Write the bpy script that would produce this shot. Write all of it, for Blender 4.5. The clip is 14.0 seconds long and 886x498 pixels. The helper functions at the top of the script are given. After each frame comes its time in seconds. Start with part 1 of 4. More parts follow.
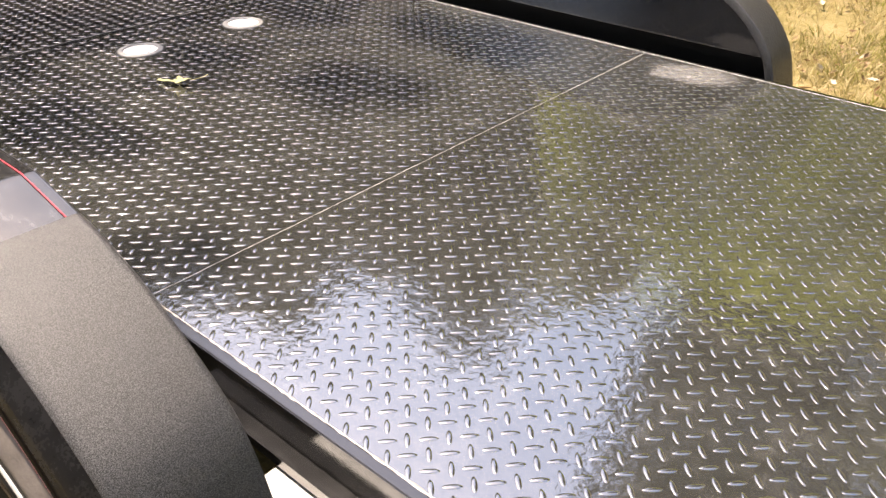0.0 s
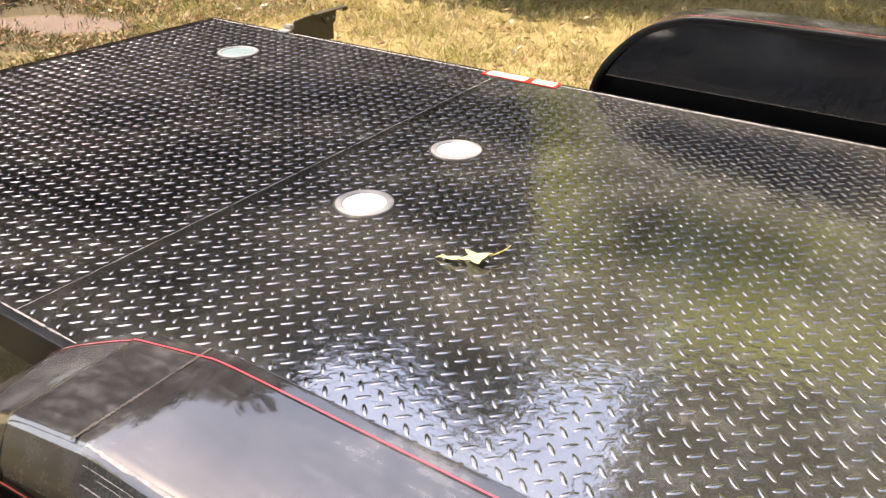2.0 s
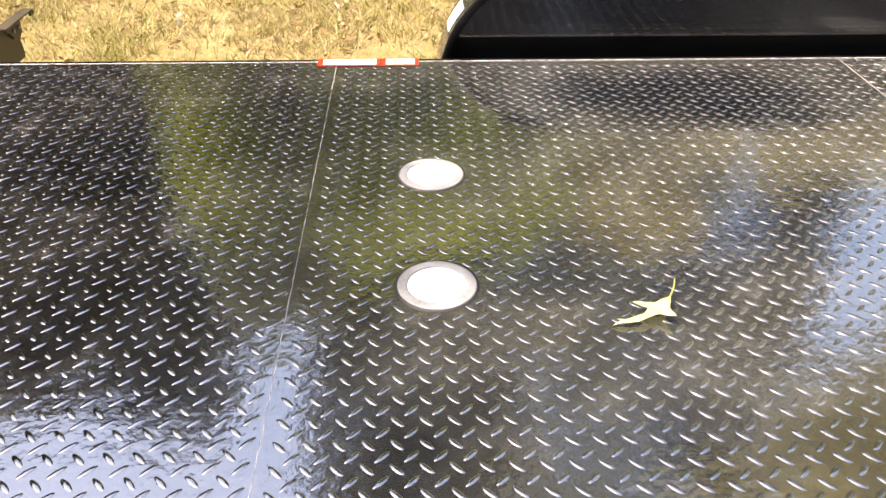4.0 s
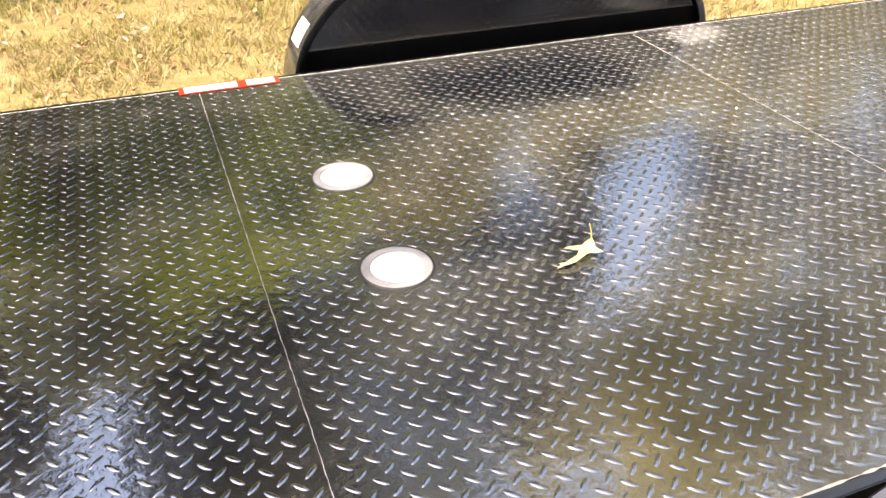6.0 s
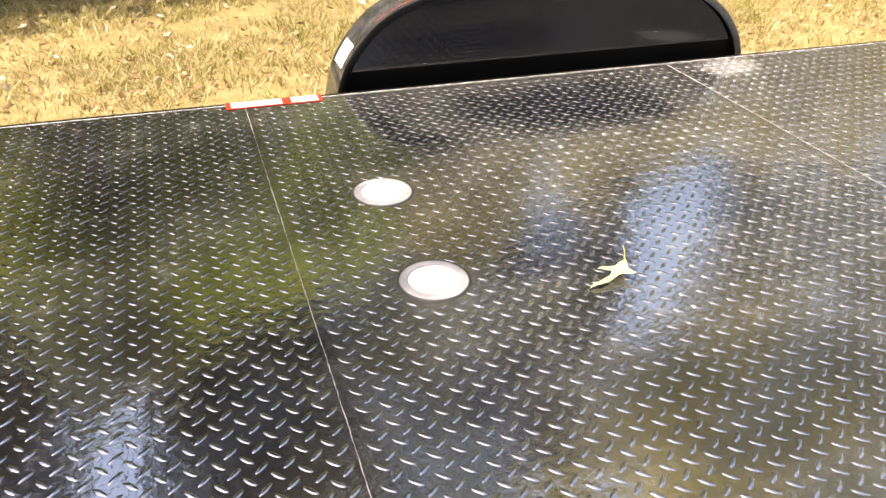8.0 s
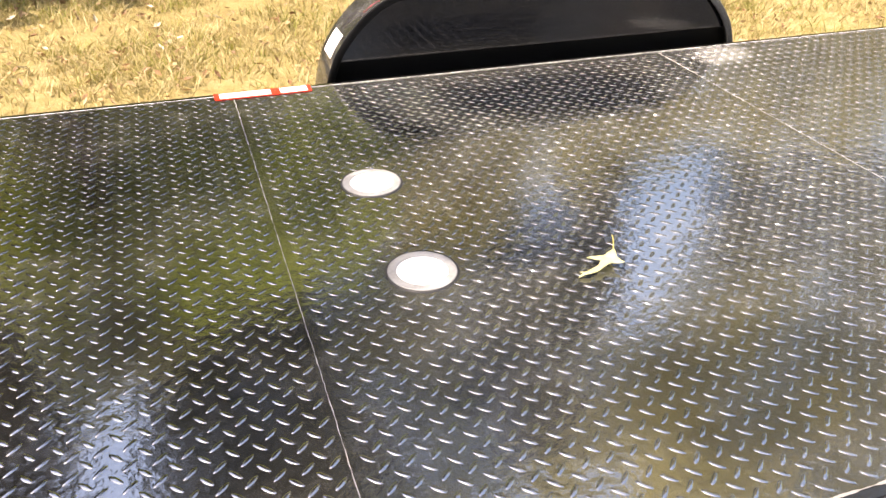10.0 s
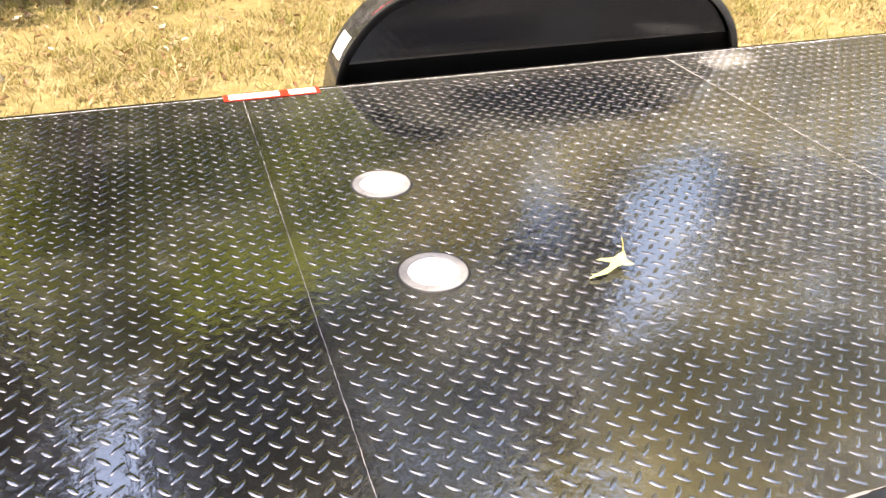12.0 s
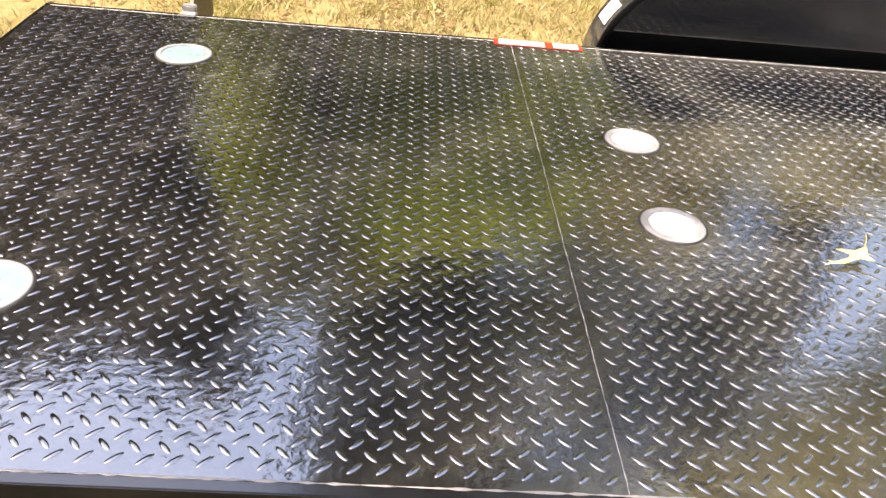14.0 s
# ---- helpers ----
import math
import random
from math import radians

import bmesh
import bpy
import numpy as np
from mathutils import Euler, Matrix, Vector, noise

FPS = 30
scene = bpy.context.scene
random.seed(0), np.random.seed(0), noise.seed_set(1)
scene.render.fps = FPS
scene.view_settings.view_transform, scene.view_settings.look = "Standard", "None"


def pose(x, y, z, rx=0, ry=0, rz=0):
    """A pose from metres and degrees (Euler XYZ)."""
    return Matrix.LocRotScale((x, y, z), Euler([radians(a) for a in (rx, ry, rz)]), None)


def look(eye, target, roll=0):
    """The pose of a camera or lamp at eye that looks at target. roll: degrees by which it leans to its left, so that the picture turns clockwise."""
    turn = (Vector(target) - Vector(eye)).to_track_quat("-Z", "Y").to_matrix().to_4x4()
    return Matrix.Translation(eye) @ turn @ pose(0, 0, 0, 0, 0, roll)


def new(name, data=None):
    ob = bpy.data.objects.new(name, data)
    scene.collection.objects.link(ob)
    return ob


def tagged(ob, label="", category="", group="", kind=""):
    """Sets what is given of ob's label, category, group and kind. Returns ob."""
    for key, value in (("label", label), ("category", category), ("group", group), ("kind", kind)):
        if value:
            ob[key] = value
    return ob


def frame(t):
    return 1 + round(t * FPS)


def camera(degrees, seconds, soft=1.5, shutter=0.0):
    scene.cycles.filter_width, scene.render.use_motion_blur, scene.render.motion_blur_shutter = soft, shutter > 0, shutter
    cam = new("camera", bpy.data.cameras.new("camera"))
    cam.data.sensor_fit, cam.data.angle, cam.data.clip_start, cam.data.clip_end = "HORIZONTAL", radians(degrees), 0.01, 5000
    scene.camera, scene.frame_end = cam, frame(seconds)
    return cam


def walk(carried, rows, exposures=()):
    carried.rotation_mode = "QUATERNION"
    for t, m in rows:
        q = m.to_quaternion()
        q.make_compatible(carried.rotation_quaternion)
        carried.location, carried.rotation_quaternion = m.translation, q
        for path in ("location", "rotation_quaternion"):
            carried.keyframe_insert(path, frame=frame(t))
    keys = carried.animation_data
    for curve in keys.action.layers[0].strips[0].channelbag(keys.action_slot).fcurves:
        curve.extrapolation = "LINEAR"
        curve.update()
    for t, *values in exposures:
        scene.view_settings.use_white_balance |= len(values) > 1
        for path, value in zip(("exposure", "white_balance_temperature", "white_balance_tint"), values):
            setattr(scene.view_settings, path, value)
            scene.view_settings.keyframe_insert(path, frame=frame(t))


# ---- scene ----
cam = camera(59.2, 14.0, soft=1.5)
PATH = [
    (0, (2.681, -0.507, 0.843), (1.585, 0.777, -0.230), 0.64),
    (0.5, (2.380, -0.540, 0.853), (1.145, 0.687, -0.130), 1.69),
    (1, (2.049, -0.528, 0.876), (0.810, 0.714, -0.085), 1.58),
    (1.5, (1.698, -0.568, 0.869), (0.560, 0.769, -0.090), 0.71),
    (2, (1.372, -0.567, 0.845), (0.414, 0.888, -0.138), 0.42),
    (2.5, (1.051, -0.464, 0.829), (0.271, 1.064, -0.199), 0.25),
    (3, (0.719, -0.483, 0.832), (0.198, 1.116, -0.249), 1.16),
    (3.5, (0.468, -0.465, 0.862), (0.224, 1.184, -0.244), 1.00),
    (4, (0.226, -0.368, 0.853), (0.295, 1.284, -0.273), 0.42),
    (6.5, (-0.137, -0.496, 0.900), (0.485, 1.061, -0.191), 0.24),
    (7, (-0.157, -0.503, 0.900), (0.441, 1.083, -0.163), 0.67),
    (7.5, (-0.164, -0.495, 0.894), (0.417, 1.102, -0.160), 0.48),
    (8, (-0.165, -0.513, 0.900), (0.397, 1.099, -0.142), 1.24),
    (10.5, (-0.145, -0.513, 0.898), (0.423, 1.081, -0.168), 1.00),
    (11, (-0.149, -0.515, 0.899), (0.430, 1.079, -0.161), 1.25),
    (11.5, (-0.155, -0.516, 0.900), (0.418, 1.084, -0.156), 0.74),
    (12, (-0.175, -0.515, 0.900), (0.396, 1.084, -0.157), 1.44),
    (12.5, (-0.151, -0.530, 0.900), (0.380, 1.081, -0.160), 3.26),
    (13, (-0.080, -0.529, 0.910), (0.335, 1.087, -0.193), 3.12),
    (13.5, (-0.127, -0.555, 0.903), (0.187, 1.072, -0.216), 4.93),
    (14, (-0.362, -0.688, 0.887), (-0.227, 0.961, -0.235), 6.22),
]
walk(cam, [(t, look(eye, target, roll)) for t, eye, target, roll in PATH], exposures=((0, 2.12, 7650, 19), (1, 2.36, 7650, 19), (2.5, 2.40, 7650, 19), (4, 2.50, 7650, 19), (14, 2.50, 7650, 19)))

# ---------------------------------------------------------------- light
SUN = Vector((-0.42, -0.06, 0.905)).normalized()
world = bpy.data.worlds.new("sky")
scene.world = world
world.use_nodes = True
wn = world.node_tree
sky = wn.nodes.new("ShaderNodeTexSky")
sky.sky_type = "NISHITA"
sky.sun_disc = False
sky.sun_elevation = math.asin(SUN.z)
sky.sun_rotation = -math.atan2(-SUN.x, SUN.y)
sky.dust_density = 2.3
sky.air_density = 1.2
wn.nodes["Background"].inputs[1].default_value = 0.095
wn.links.new(sky.outputs[0], wn.nodes["Background"].inputs[0])
sun_data = bpy.data.lights.new("sun", "SUN")
sun_data.energy, sun_data.angle, sun_data.color = 2.7, radians(0.5), (1.0, 0.94, 0.84)
sun = new("sun", sun_data)
sun.matrix_world = look(SUN * 50, (0, 0, 0))

# ---------------------------------------------------------------- dimensions
W = 1.905            # deck width
X0, X1 = -1.524, 4.572   # deck ends
GROUND = -0.60
PITCH_X, PITCH = 0.04157, 0.04386      # tread pattern: across the deck


# ---------------------------------------------------------------- material helpers
def material(name):
    m = bpy.data.materials.new(name)
    m.use_nodes = True
    return m, m.node_tree, m.node_tree.nodes["Principled BSDF"]


def node(t, kind, **inputs):
    n = t.nodes.new(kind)
    for k, v in inputs.items():
        n.inputs[k.replace("_", " ")].default_value = v
    return n


def noise_tex(t, scale, detail=4.0, rough=0.55, vector=None):
    n = node(t, "ShaderNodeTexNoise", Scale=scale, Detail=detail, Roughness=rough)
    if vector is None:
        g = t.nodes.new("ShaderNodeNewGeometry")
        vector = g.outputs["Position"]
    t.links.new(vector, n.inputs["Vector"])
    return n


def ramp(t, source, stops):
    r = t.nodes.new("ShaderNodeValToRGB")
    el = r.color_ramp.elements
    while len(el) < len(stops):
        el.new(0.5)
    for e, (p, c) in zip(el, stops):
        e.position = p
        e.color = (*c, 1) if len(c) == 3 else c
    t.links.new(source, r.inputs[0])
    return r


def grey(v):
    return (v, v, v)


def mixc(t, fac, a, b):
    n = t.nodes.new("ShaderNodeMix")
    n.data_type = "RGBA"
    for sock, v in ((n.inputs[0], fac), (n.inputs[6], a), (n.inputs[7], b)):
        if isinstance(v, (int, float)):
            sock.default_value = v
        elif isinstance(v, tuple):
            sock.default_value = (*v, 1)
        else:
            t.links.new(v, sock)
    return n.outputs[2]


def maths(t, op, a, b=None, clamp=False):
    n = t.nodes.new("ShaderNodeMath")
    n.operation = op
    n.use_clamp = clamp
    for sock, v in zip(n.inputs, (a, b)):
        if v is None:
            continue
        if isinstance(v, (int, float)):
            sock.default_value = v
        else:
            t.links.new(v, sock)
    return n.outputs[0]


def bump(t, p, height, strength, distance):
    b = node(t, "ShaderNodeBump", Strength=strength, Distance=distance)
    t.links.new(height, b.inputs["Height"])
    t.links.new(b.outputs[0], p.inputs["Normal"])
    return b


def plain(name, colour, rough, metal=0.0, scale=40.0, vary=0.25, bumps=0.0, ior=1.5):
    """A surface with mottling at two scales."""
    m, t, p = material(name)
    a, b = noise_tex(t, scale), noise_tex(t, scale * 9)
    s = maths(t, "ADD", maths(t, "MULTIPLY", a.outputs[0], 0.65), maths(t, "MULTIPLY", b.outputs[0], 0.35))
    lo = tuple(c * (1 - vary) for c in colour)
    hi = tuple(min(1, c * (1 + vary)) for c in colour)
    r = ramp(t, s, [(0.3, lo), (0.7, hi)])
    t.links.new(r.outputs[0], p.inputs["Base Color"])
    rr = ramp(t, s, [(0.3, grey(max(0, rough * 0.8))), (0.7, grey(min(1, rough * 1.25)))])
    t.links.new(rr.outputs[0], p.inputs["Roughness"])
    p.inputs["Metallic"].default_value = metal
    p.inputs["IOR"].default_value = ior
    if bumps:
        bump(t, p, b.outputs[0], 0.6, bumps)
    return m


def blob(t, x, y, rx, ry, turn=0.0):
    """1 in the middle of an oval on the deck, 0 outside it."""
    g = t.nodes.new("ShaderNodeNewGeometry")
    mp = t.nodes.new("ShaderNodeMapping")
    mp.vector_type = "TEXTURE"
    mp.inputs["Location"].default_value = (x, y, 0)
    mp.inputs["Rotation"].default_value = (0, 0, radians(turn))
    mp.inputs["Scale"].default_value = (rx, ry, 1000)
    t.links.new(g.outputs["Position"], mp.inputs["Vector"])
    ln = t.nodes.new("ShaderNodeVectorMath")
    ln.operation = "LENGTH"
    t.links.new(mp.outputs[0], ln.inputs[0])
    return maths(t, "SUBTRACT", 1.0, ln.outputs["Value"], clamp=True)


def deck_material():
    m, t, p = material("deck_paint")
    big, mid, fine = noise_tex(t, 1.7, 5), noise_tex(t, 14, 6, 0.65), noise_tex(t, 160, 4, 0.7)
    stains = None
    for args in ((0.266, 0.77, 0.14, 0.12), (0.22, 0.70, 0.09, 0.07), (0.262, 1.186, 0.12, 0.10), (1.74, 1.77, 0.17, 0.24, 20), (1.66, 1.80, 0.12, 0.14),
                 (1.175, 1.417, 0.05, 0.14, 30), (1.28, 0.65, 0.26, 0.022, 3), (0.42, 1.68, 0.025, 0.14, 18)):
        b = blob(t, *args)
        stains = b if stains is None else maths(t, "MAXIMUM", stains, b)
    # dust sits in an uneven film, thicker in the stains
    film = maths(t, "ADD", maths(t, "MULTIPLY", big.outputs[0], 0.45), maths(t, "MULTIPLY", mid.outputs[0], 0.55))
    film = maths(t, "ADD", film, maths(t, "MULTIPLY", stains, 0.30))
    dust = ramp(t, film, [(0.58, grey(0.0)), (0.98, grey(0.75))])
    speck = ramp(t, fine.outputs[0], [(0.45, grey(0.25)), (0.7, grey(1.0))])
    amount = maths(t, "MULTIPLY", dust.outputs[0], speck.outputs[0])
    col = mixc(t, amount, (0.0095, 0.0092, 0.0088), (0.22, 0.21, 0.195))
    # a paler patch near the far rail, broken up by noise
    pale_patch = None
    for args in ((1.745, 1.80, 0.15, 0.10, 15), (1.69, 1.765, 0.10, 0.06, 40)):
        b = blob(t, *args)
        pale_patch = b if pale_patch is None else maths(t, "MAXIMUM", pale_patch, b)
    pale_patch = ramp(t, maths(t, "ADD", pale_patch, maths(t, "ADD", maths(t, "MULTIPLY", mid.outputs[0], 0.6), maths(t, "MULTIPLY", fine.outputs[0], 0.6))), [(0.62, grey(0.0)), (1.6, grey(1.0))])
    # a thin film of fine dust over all the sheets
    veil = ramp(t, maths(t, "ADD", maths(t, "MULTIPLY", big.outputs[0], 0.6), maths(t, "MULTIPLY", mid.outputs[0], 0.4)), [(0.34, grey(0.55)), (0.66, grey(1.0))])
    place = t.nodes.new("ShaderNodeSeparateXYZ")
    t.links.new(t.nodes.new("ShaderNodeNewGeometry").outputs["Position"], place.inputs[0])
    swept = ramp(t, maths(t, "ADD", maths(t, "MULTIPLY", place.outputs[0], 0.5), maths(t, "MULTIPLY", big.outputs[0], 0.5)), [(0.06, grey(0.03)), (0.50, grey(1.0))])
    col = mixc(t, maths(t, "MULTIPLY", veil.outputs[0], swept.outputs[0]), col, (0.045, 0.046, 0.041))
    col = mixc(t, maths(t, "MULTIPLY", pale_patch.outputs[0], 0.42), col, (0.34, 0.335, 0.32))
    t.links.new(col, p.inputs["Base Color"])
    rough = ramp(t, film, [(0.35, grey(0.055)), (0.6, grey(0.10)), (0.9, grey(0.32))])
    t.links.new(rough.outputs[0], p.inputs["Roughness"])
    p.inputs["IOR"].default_value = DECK_IOR
    # shallow waves of the rolled sheet and the orange peel of the paint
    wave = noise_tex(t, 14, 2, 0.45)
    ripple = noise_tex(t, 62, 2, 0.5)
    h = maths(t, "ADD", maths(t, "ADD", wave.outputs[0], maths(t, "MULTIPLY", ripple.outputs[0], 0.42)), maths(t, "MULTIPLY", fine.outputs[0], 0.02))
    bump(t, p, h, 1.0, 0.0010)
    return m


DECK_IOR = 4.0
M_DECK = deck_material()


def paint_material():
    m, t, p = material("fender_paint")
    a, b = noise_tex(t, 6, 6, 0.65), noise_tex(t, 90, 4)
    g = t.nodes.new("ShaderNodeNewGeometry")
    mp = t.nodes.new("ShaderNodeMapping")
    mp.inputs["Rotation"].default_value = (0, 0, radians(25))
    mp.inputs["Scale"].default_value = (14, 150, 14)
    t.links.new(g.outputs["Position"], mp.inputs["Vector"])
    wipe = noise_tex(t, 1.0, 4, 0.6, mp.outputs[0])
    s = maths(t, "ADD", maths(t, "MULTIPLY", a.outputs[0], 0.65), maths(t, "MULTIPLY", b.outputs[0], 0.15))
    s = maths(t, "ADD", s, maths(t, "MULTIPLY", wipe.outputs[0], 0.20))
    col = ramp(t, s, [(0.38, (0.012, 0.012, 0.0125)), (0.52, (0.032, 0.032, 0.033)), (0.68, (0.12, 0.121, 0.122))])
    t.links.new(col.outputs[0], p.inputs["Base Color"])
    t.links.new(ramp(t, s, [(0.4, grey(0.03)), (0.72, grey(0.13))]).outputs[0], p.inputs["Roughness"])
    p.inputs["IOR"].default_value = 2.1
    bump(t, p, noise_tex(t, 9, 2).outputs[0], 0.5, 0.002)
    return m


def guard_material():
    m, t, p = material("stone_guard_coating")
    a = noise_tex(t, 760, 3, 0.7)
    b = noise_tex(t, 1100, 2, 0.6)
    t.links.new(ramp(t, a.outputs[0], [(0.39, grey(0.005)), (0.48, grey(0.032)), (0.60, grey(0.135))]).outputs[0], p.inputs["Base Color"])
    p.inputs["Roughness"].default_value = 0.28
    p.inputs["IOR"].default_value = 1.5
    h = maths(t, "ADD", a.outputs[0], maths(t, "MULTIPLY", b.outputs[0], 0.5))
    bump(t, p, h, 1.0, 0.0008)
    return m


def ground_material():
    m, t, p = material("dry_ground")
    a, b, c = noise_tex(t, 0.9, 6, 0.6), noise_tex(t, 9, 6, 0.7), noise_tex(t, 70, 5, 0.7)
    s = maths(t, "ADD", maths(t, "MULTIPLY", a.outputs[0], 0.35), maths(t, "ADD", maths(t, "MULTIPLY", b.outputs[0], 0.4), maths(t, "MULTIPLY", c.outputs[0], 0.25)))
    col = ramp(t, s, [(0.30, (0.08, 0.06, 0.022)), (0.43, (0.20, 0.145, 0.05)), (0.50, (0.25, 0.205, 0.075)), (0.57, (0.33, 0.25, 0.115)), (0.72, (0.46, 0.38, 0.24))])
    dirt = blob(t, -4.4, 2.85, 0.85, 0.42, 25)
    dm = ramp(t, maths(t, "ADD", dirt, maths(t, "MULTIPLY", b.outputs[0], 0.5)), [(0.45, grey(0.0)), (0.65, grey(1.0))])
    cc = mixc(t, dm.outputs[0], col.outputs[0], (0.165, 0.122, 0.10))
    rough_patch = blob(t, -6.4, 1.8, 3.8, 3.2, 20)
    rm = ramp(t, maths(t, "ADD", rough_patch, maths(t, "MULTIPLY", b.outputs[0], 0.45)), [(0.34, grey(0.0)), (0.60, grey(0.9))])
    earth_and_shade = mixc(t, c.outputs[0], (0.025, 0.021, 0.010), (0.10, 0.080, 0.042))
    # shade along the trailer's near side, painted in with the earth colour
    near_shade = blob(t, 0.5, -1.1, 5.0, 1.7)
    tm = ramp(t, maths(t, "ADD", near_shade, maths(t, "MULTIPLY", b.outputs[0], 0.5)), [(0.35, grey(0.0)), (0.65, grey(0.85))])
    rm = ramp(t, maths(t, "MAXIMUM", rm.outputs[0], tm.outputs[0]), [(0.0, grey(0.0)), (1.0, grey(1.0))])
    cc = mixc(t, maths(t, "MULTIPLY", rm.outputs[0], maths(t, "SUBTRACT", 1.0, dm.outputs[0])), cc, earth_and_shade)
    t.links.new(cc, p.inputs["Base Color"])
    p.inputs["Roughness"].default_value = 0.95
    bump(t, p, c.outputs[0], 0.8, 0.03)
    return m


def leaf_material(name, dark, light, through_light=0.45):
    m, t, p = material(name)
    g = t.nodes.new("ShaderNodeNewGeometry")
    r = ramp(t, g.outputs["Random Per Island"], [(0.0, dark), (1.0, light)])
    n = noise_tex(t, 1.2, 3)
    col = mixc(t, maths(t, "MULTIPLY", n.outputs[0], 0.5), r.outputs[0], dark)
    t.links.new(col, p.inputs["Base Color"])
    p.inputs["Roughness"].default_value = 0.6
    tr = t.nodes.new("ShaderNodeBsdfTranslucent")
    t.links.new(col, tr.inputs[0])
    mx = t.nodes.new("ShaderNodeMixShader")
    mx.inputs[0].default_value = through_light
    t.links.new(p.outputs[0], mx.inputs[1])
    t.links.new(tr.outputs[0], mx.inputs[2])
    t.links.new(mx.outputs[0], t.nodes["Material Output"].inputs[0])
    return m


M_PAINT = paint_material()
M_GUARD = guard_material()
M_LIP = plain("lip_and_well_black", (0.0025, 0.0025, 0.0025), 0.4, scale=14, vary=0.5, ior=1.3)
M_SHOULDER = plain("shoulder_paint", (0.012, 0.012, 0.0125), 0.26, scale=30, vary=0.6, ior=1.32)
M_SKIRT = plain("skirt_paint", (0.005, 0.005, 0.005), 0.2, scale=26, vary=0.6, ior=1.16)
M_RAIL = plain("rail_paint", (0.006, 0.006, 0.006), 0.16, scale=12, vary=0.5, bumps=0.0003, ior=2.2)
M_PANEL = plain("panel_paint", (0.004, 0.004, 0.005), 0.07, scale=5, vary=0.5, bumps=0.0002, ior=1.75)
M_PIN = plain("pinstripe_red", (0.50, 0.06, 0.08), 0.3, scale=30, vary=0.12)
M_SEAM = plain("seam_filler", (0.30, 0.295, 0.28), 0.7, scale=25, vary=0.5, bumps=0.0005)
M_RING = plain("ring_plastic", (0.24, 0.24, 0.235), 0.42, scale=18, vary=0.35, bumps=0.0003)
M_GASKET = plain("gasket_rubber", (0.015, 0.015, 0.015), 0.6, scale=30)
M_LENS = plain("lens_white", (0.82, 0.82, 0.80), 0.25, scale=50, vary=0.06)
M_LED = plain("lens_cell", (0.79, 0.79, 0.77), 0.25, scale=50, vary=0.05)
M_TEAL = plain("lens_teal", (0.14, 0.20, 0.215), 0.3, scale=30, vary=0.1)
M_PALE = plain("ring_pale", (0.19, 0.205, 0.21), 0.35, scale=30, vary=0.12)
M_RED = plain("tape_red", (0.5, 0.03, 0.015), 0.3, scale=60, vary=0.12)
M_WHITE = plain("glare_and_reflector_white", (0.85, 0.82, 0.80), 0.3, scale=60, vary=0.05)
M_STEEL = plain("worn_steel", (0.26, 0.25, 0.24), 0.45, 0.3, scale=35, vary=0.35, bumps=0.0006)
M_BRACKET = plain("bracket_paint", (0.042, 0.034, 0.022), 0.45, scale=30, vary=0.45, bumps=0.0004)
M_GLINT_SCUFF = plain("glint_and_rubbed_paint", (0.16, 0.16, 0.165), 0.3, scale=60, vary=0.5)
M_CREASE = plain("crease_line", (0.055, 0.051, 0.045), 0.4, scale=60, vary=0.5)
M_GALV = plain("pale_steel", (0.55, 0.55, 0.54), 0.4, 0.2, scale=20, vary=0.15)
M_TYRE = plain("tyre_rubber", (0.035, 0.032, 0.028), 0.8, scale=30, vary=0.5, bumps=0.001)
M_DUSTY = plain("dusty_sidewall", (0.13, 0.115, 0.105), 0.8, scale=22, vary=0.4, bumps=0.001)
M_TREAD = plain("dusty_tread", (0.085, 0.068, 0.05), 0.85, scale=30, vary=0.5, bumps=0.001)
M_RIM = plain("rim_enamel", (0.03, 0.028, 0.025), 0.35, scale=20, vary=0.4)
M_SPOKE = plain("spoke_bronze", (0.16, 0.12, 0.08), 0.35, 0.4, scale=25, vary=0.3)
M_HUB = plain("hub_pale", (0.75, 0.72, 0.6), 0.35, scale=40, vary=0.2)
M_GOLD = plain("emblem_gold", (0.72, 0.56, 0.32), 0.45, scale=50, vary=0.3)
M_LEAF = plain("leaf_yellow", (0.56, 0.54, 0.24), 0.5, scale=45, vary=0.22, bumps=0.0006)
M_STALK = plain("leaf_stalk", (0.42, 0.36, 0.08), 0.5, scale=60, vary=0.2)
M_GROUND = ground_material()
M_STRAW = leaf_material("dry_grass", (0.20, 0.17, 0.045), (0.62, 0.51, 0.29), 0.4)
M_TUFT = leaf_material("green_grass", (0.13, 0.14, 0.02), (0.40, 0.38, 0.10), 0.45)
M_PALELEAF = leaf_material("pale_litter", (0.42, 0.36, 0.26), (0.74, 0.68, 0.56), 0.1)
M_WEED = leaf_material("weeds", (0.045, 0.05, 0.018), (0.19, 0.155, 0.06), 0.3)
M_LITTER = leaf_material("litter", (0.14, 0.06, 0.02), (0.46, 0.33, 0.18), 0.15)
M_GREEN = leaf_material("foliage_green", (0.20, 0.25, 0.03), (0.52, 0.58, 0.09), 0.5)
M_DARKGREEN = leaf_material("foliage_dark", (0.013, 0.015, 0.010), (0.05, 0.052, 0.030), 0.2)
M_OLIVE = leaf_material("foliage_olive", (0.10, 0.105, 0.04), (0.32, 0.31, 0.14), 0.4)
M_GOLDLEAF = leaf_material("foliage_gold", (0.22, 0.20, 0.06), (0.58, 0.52, 0.20), 0.45)
M_BARK = plain("bark", (0.13, 0.10, 0.075), 0.9, scale=8, vary=0.5, bumps=0.02)


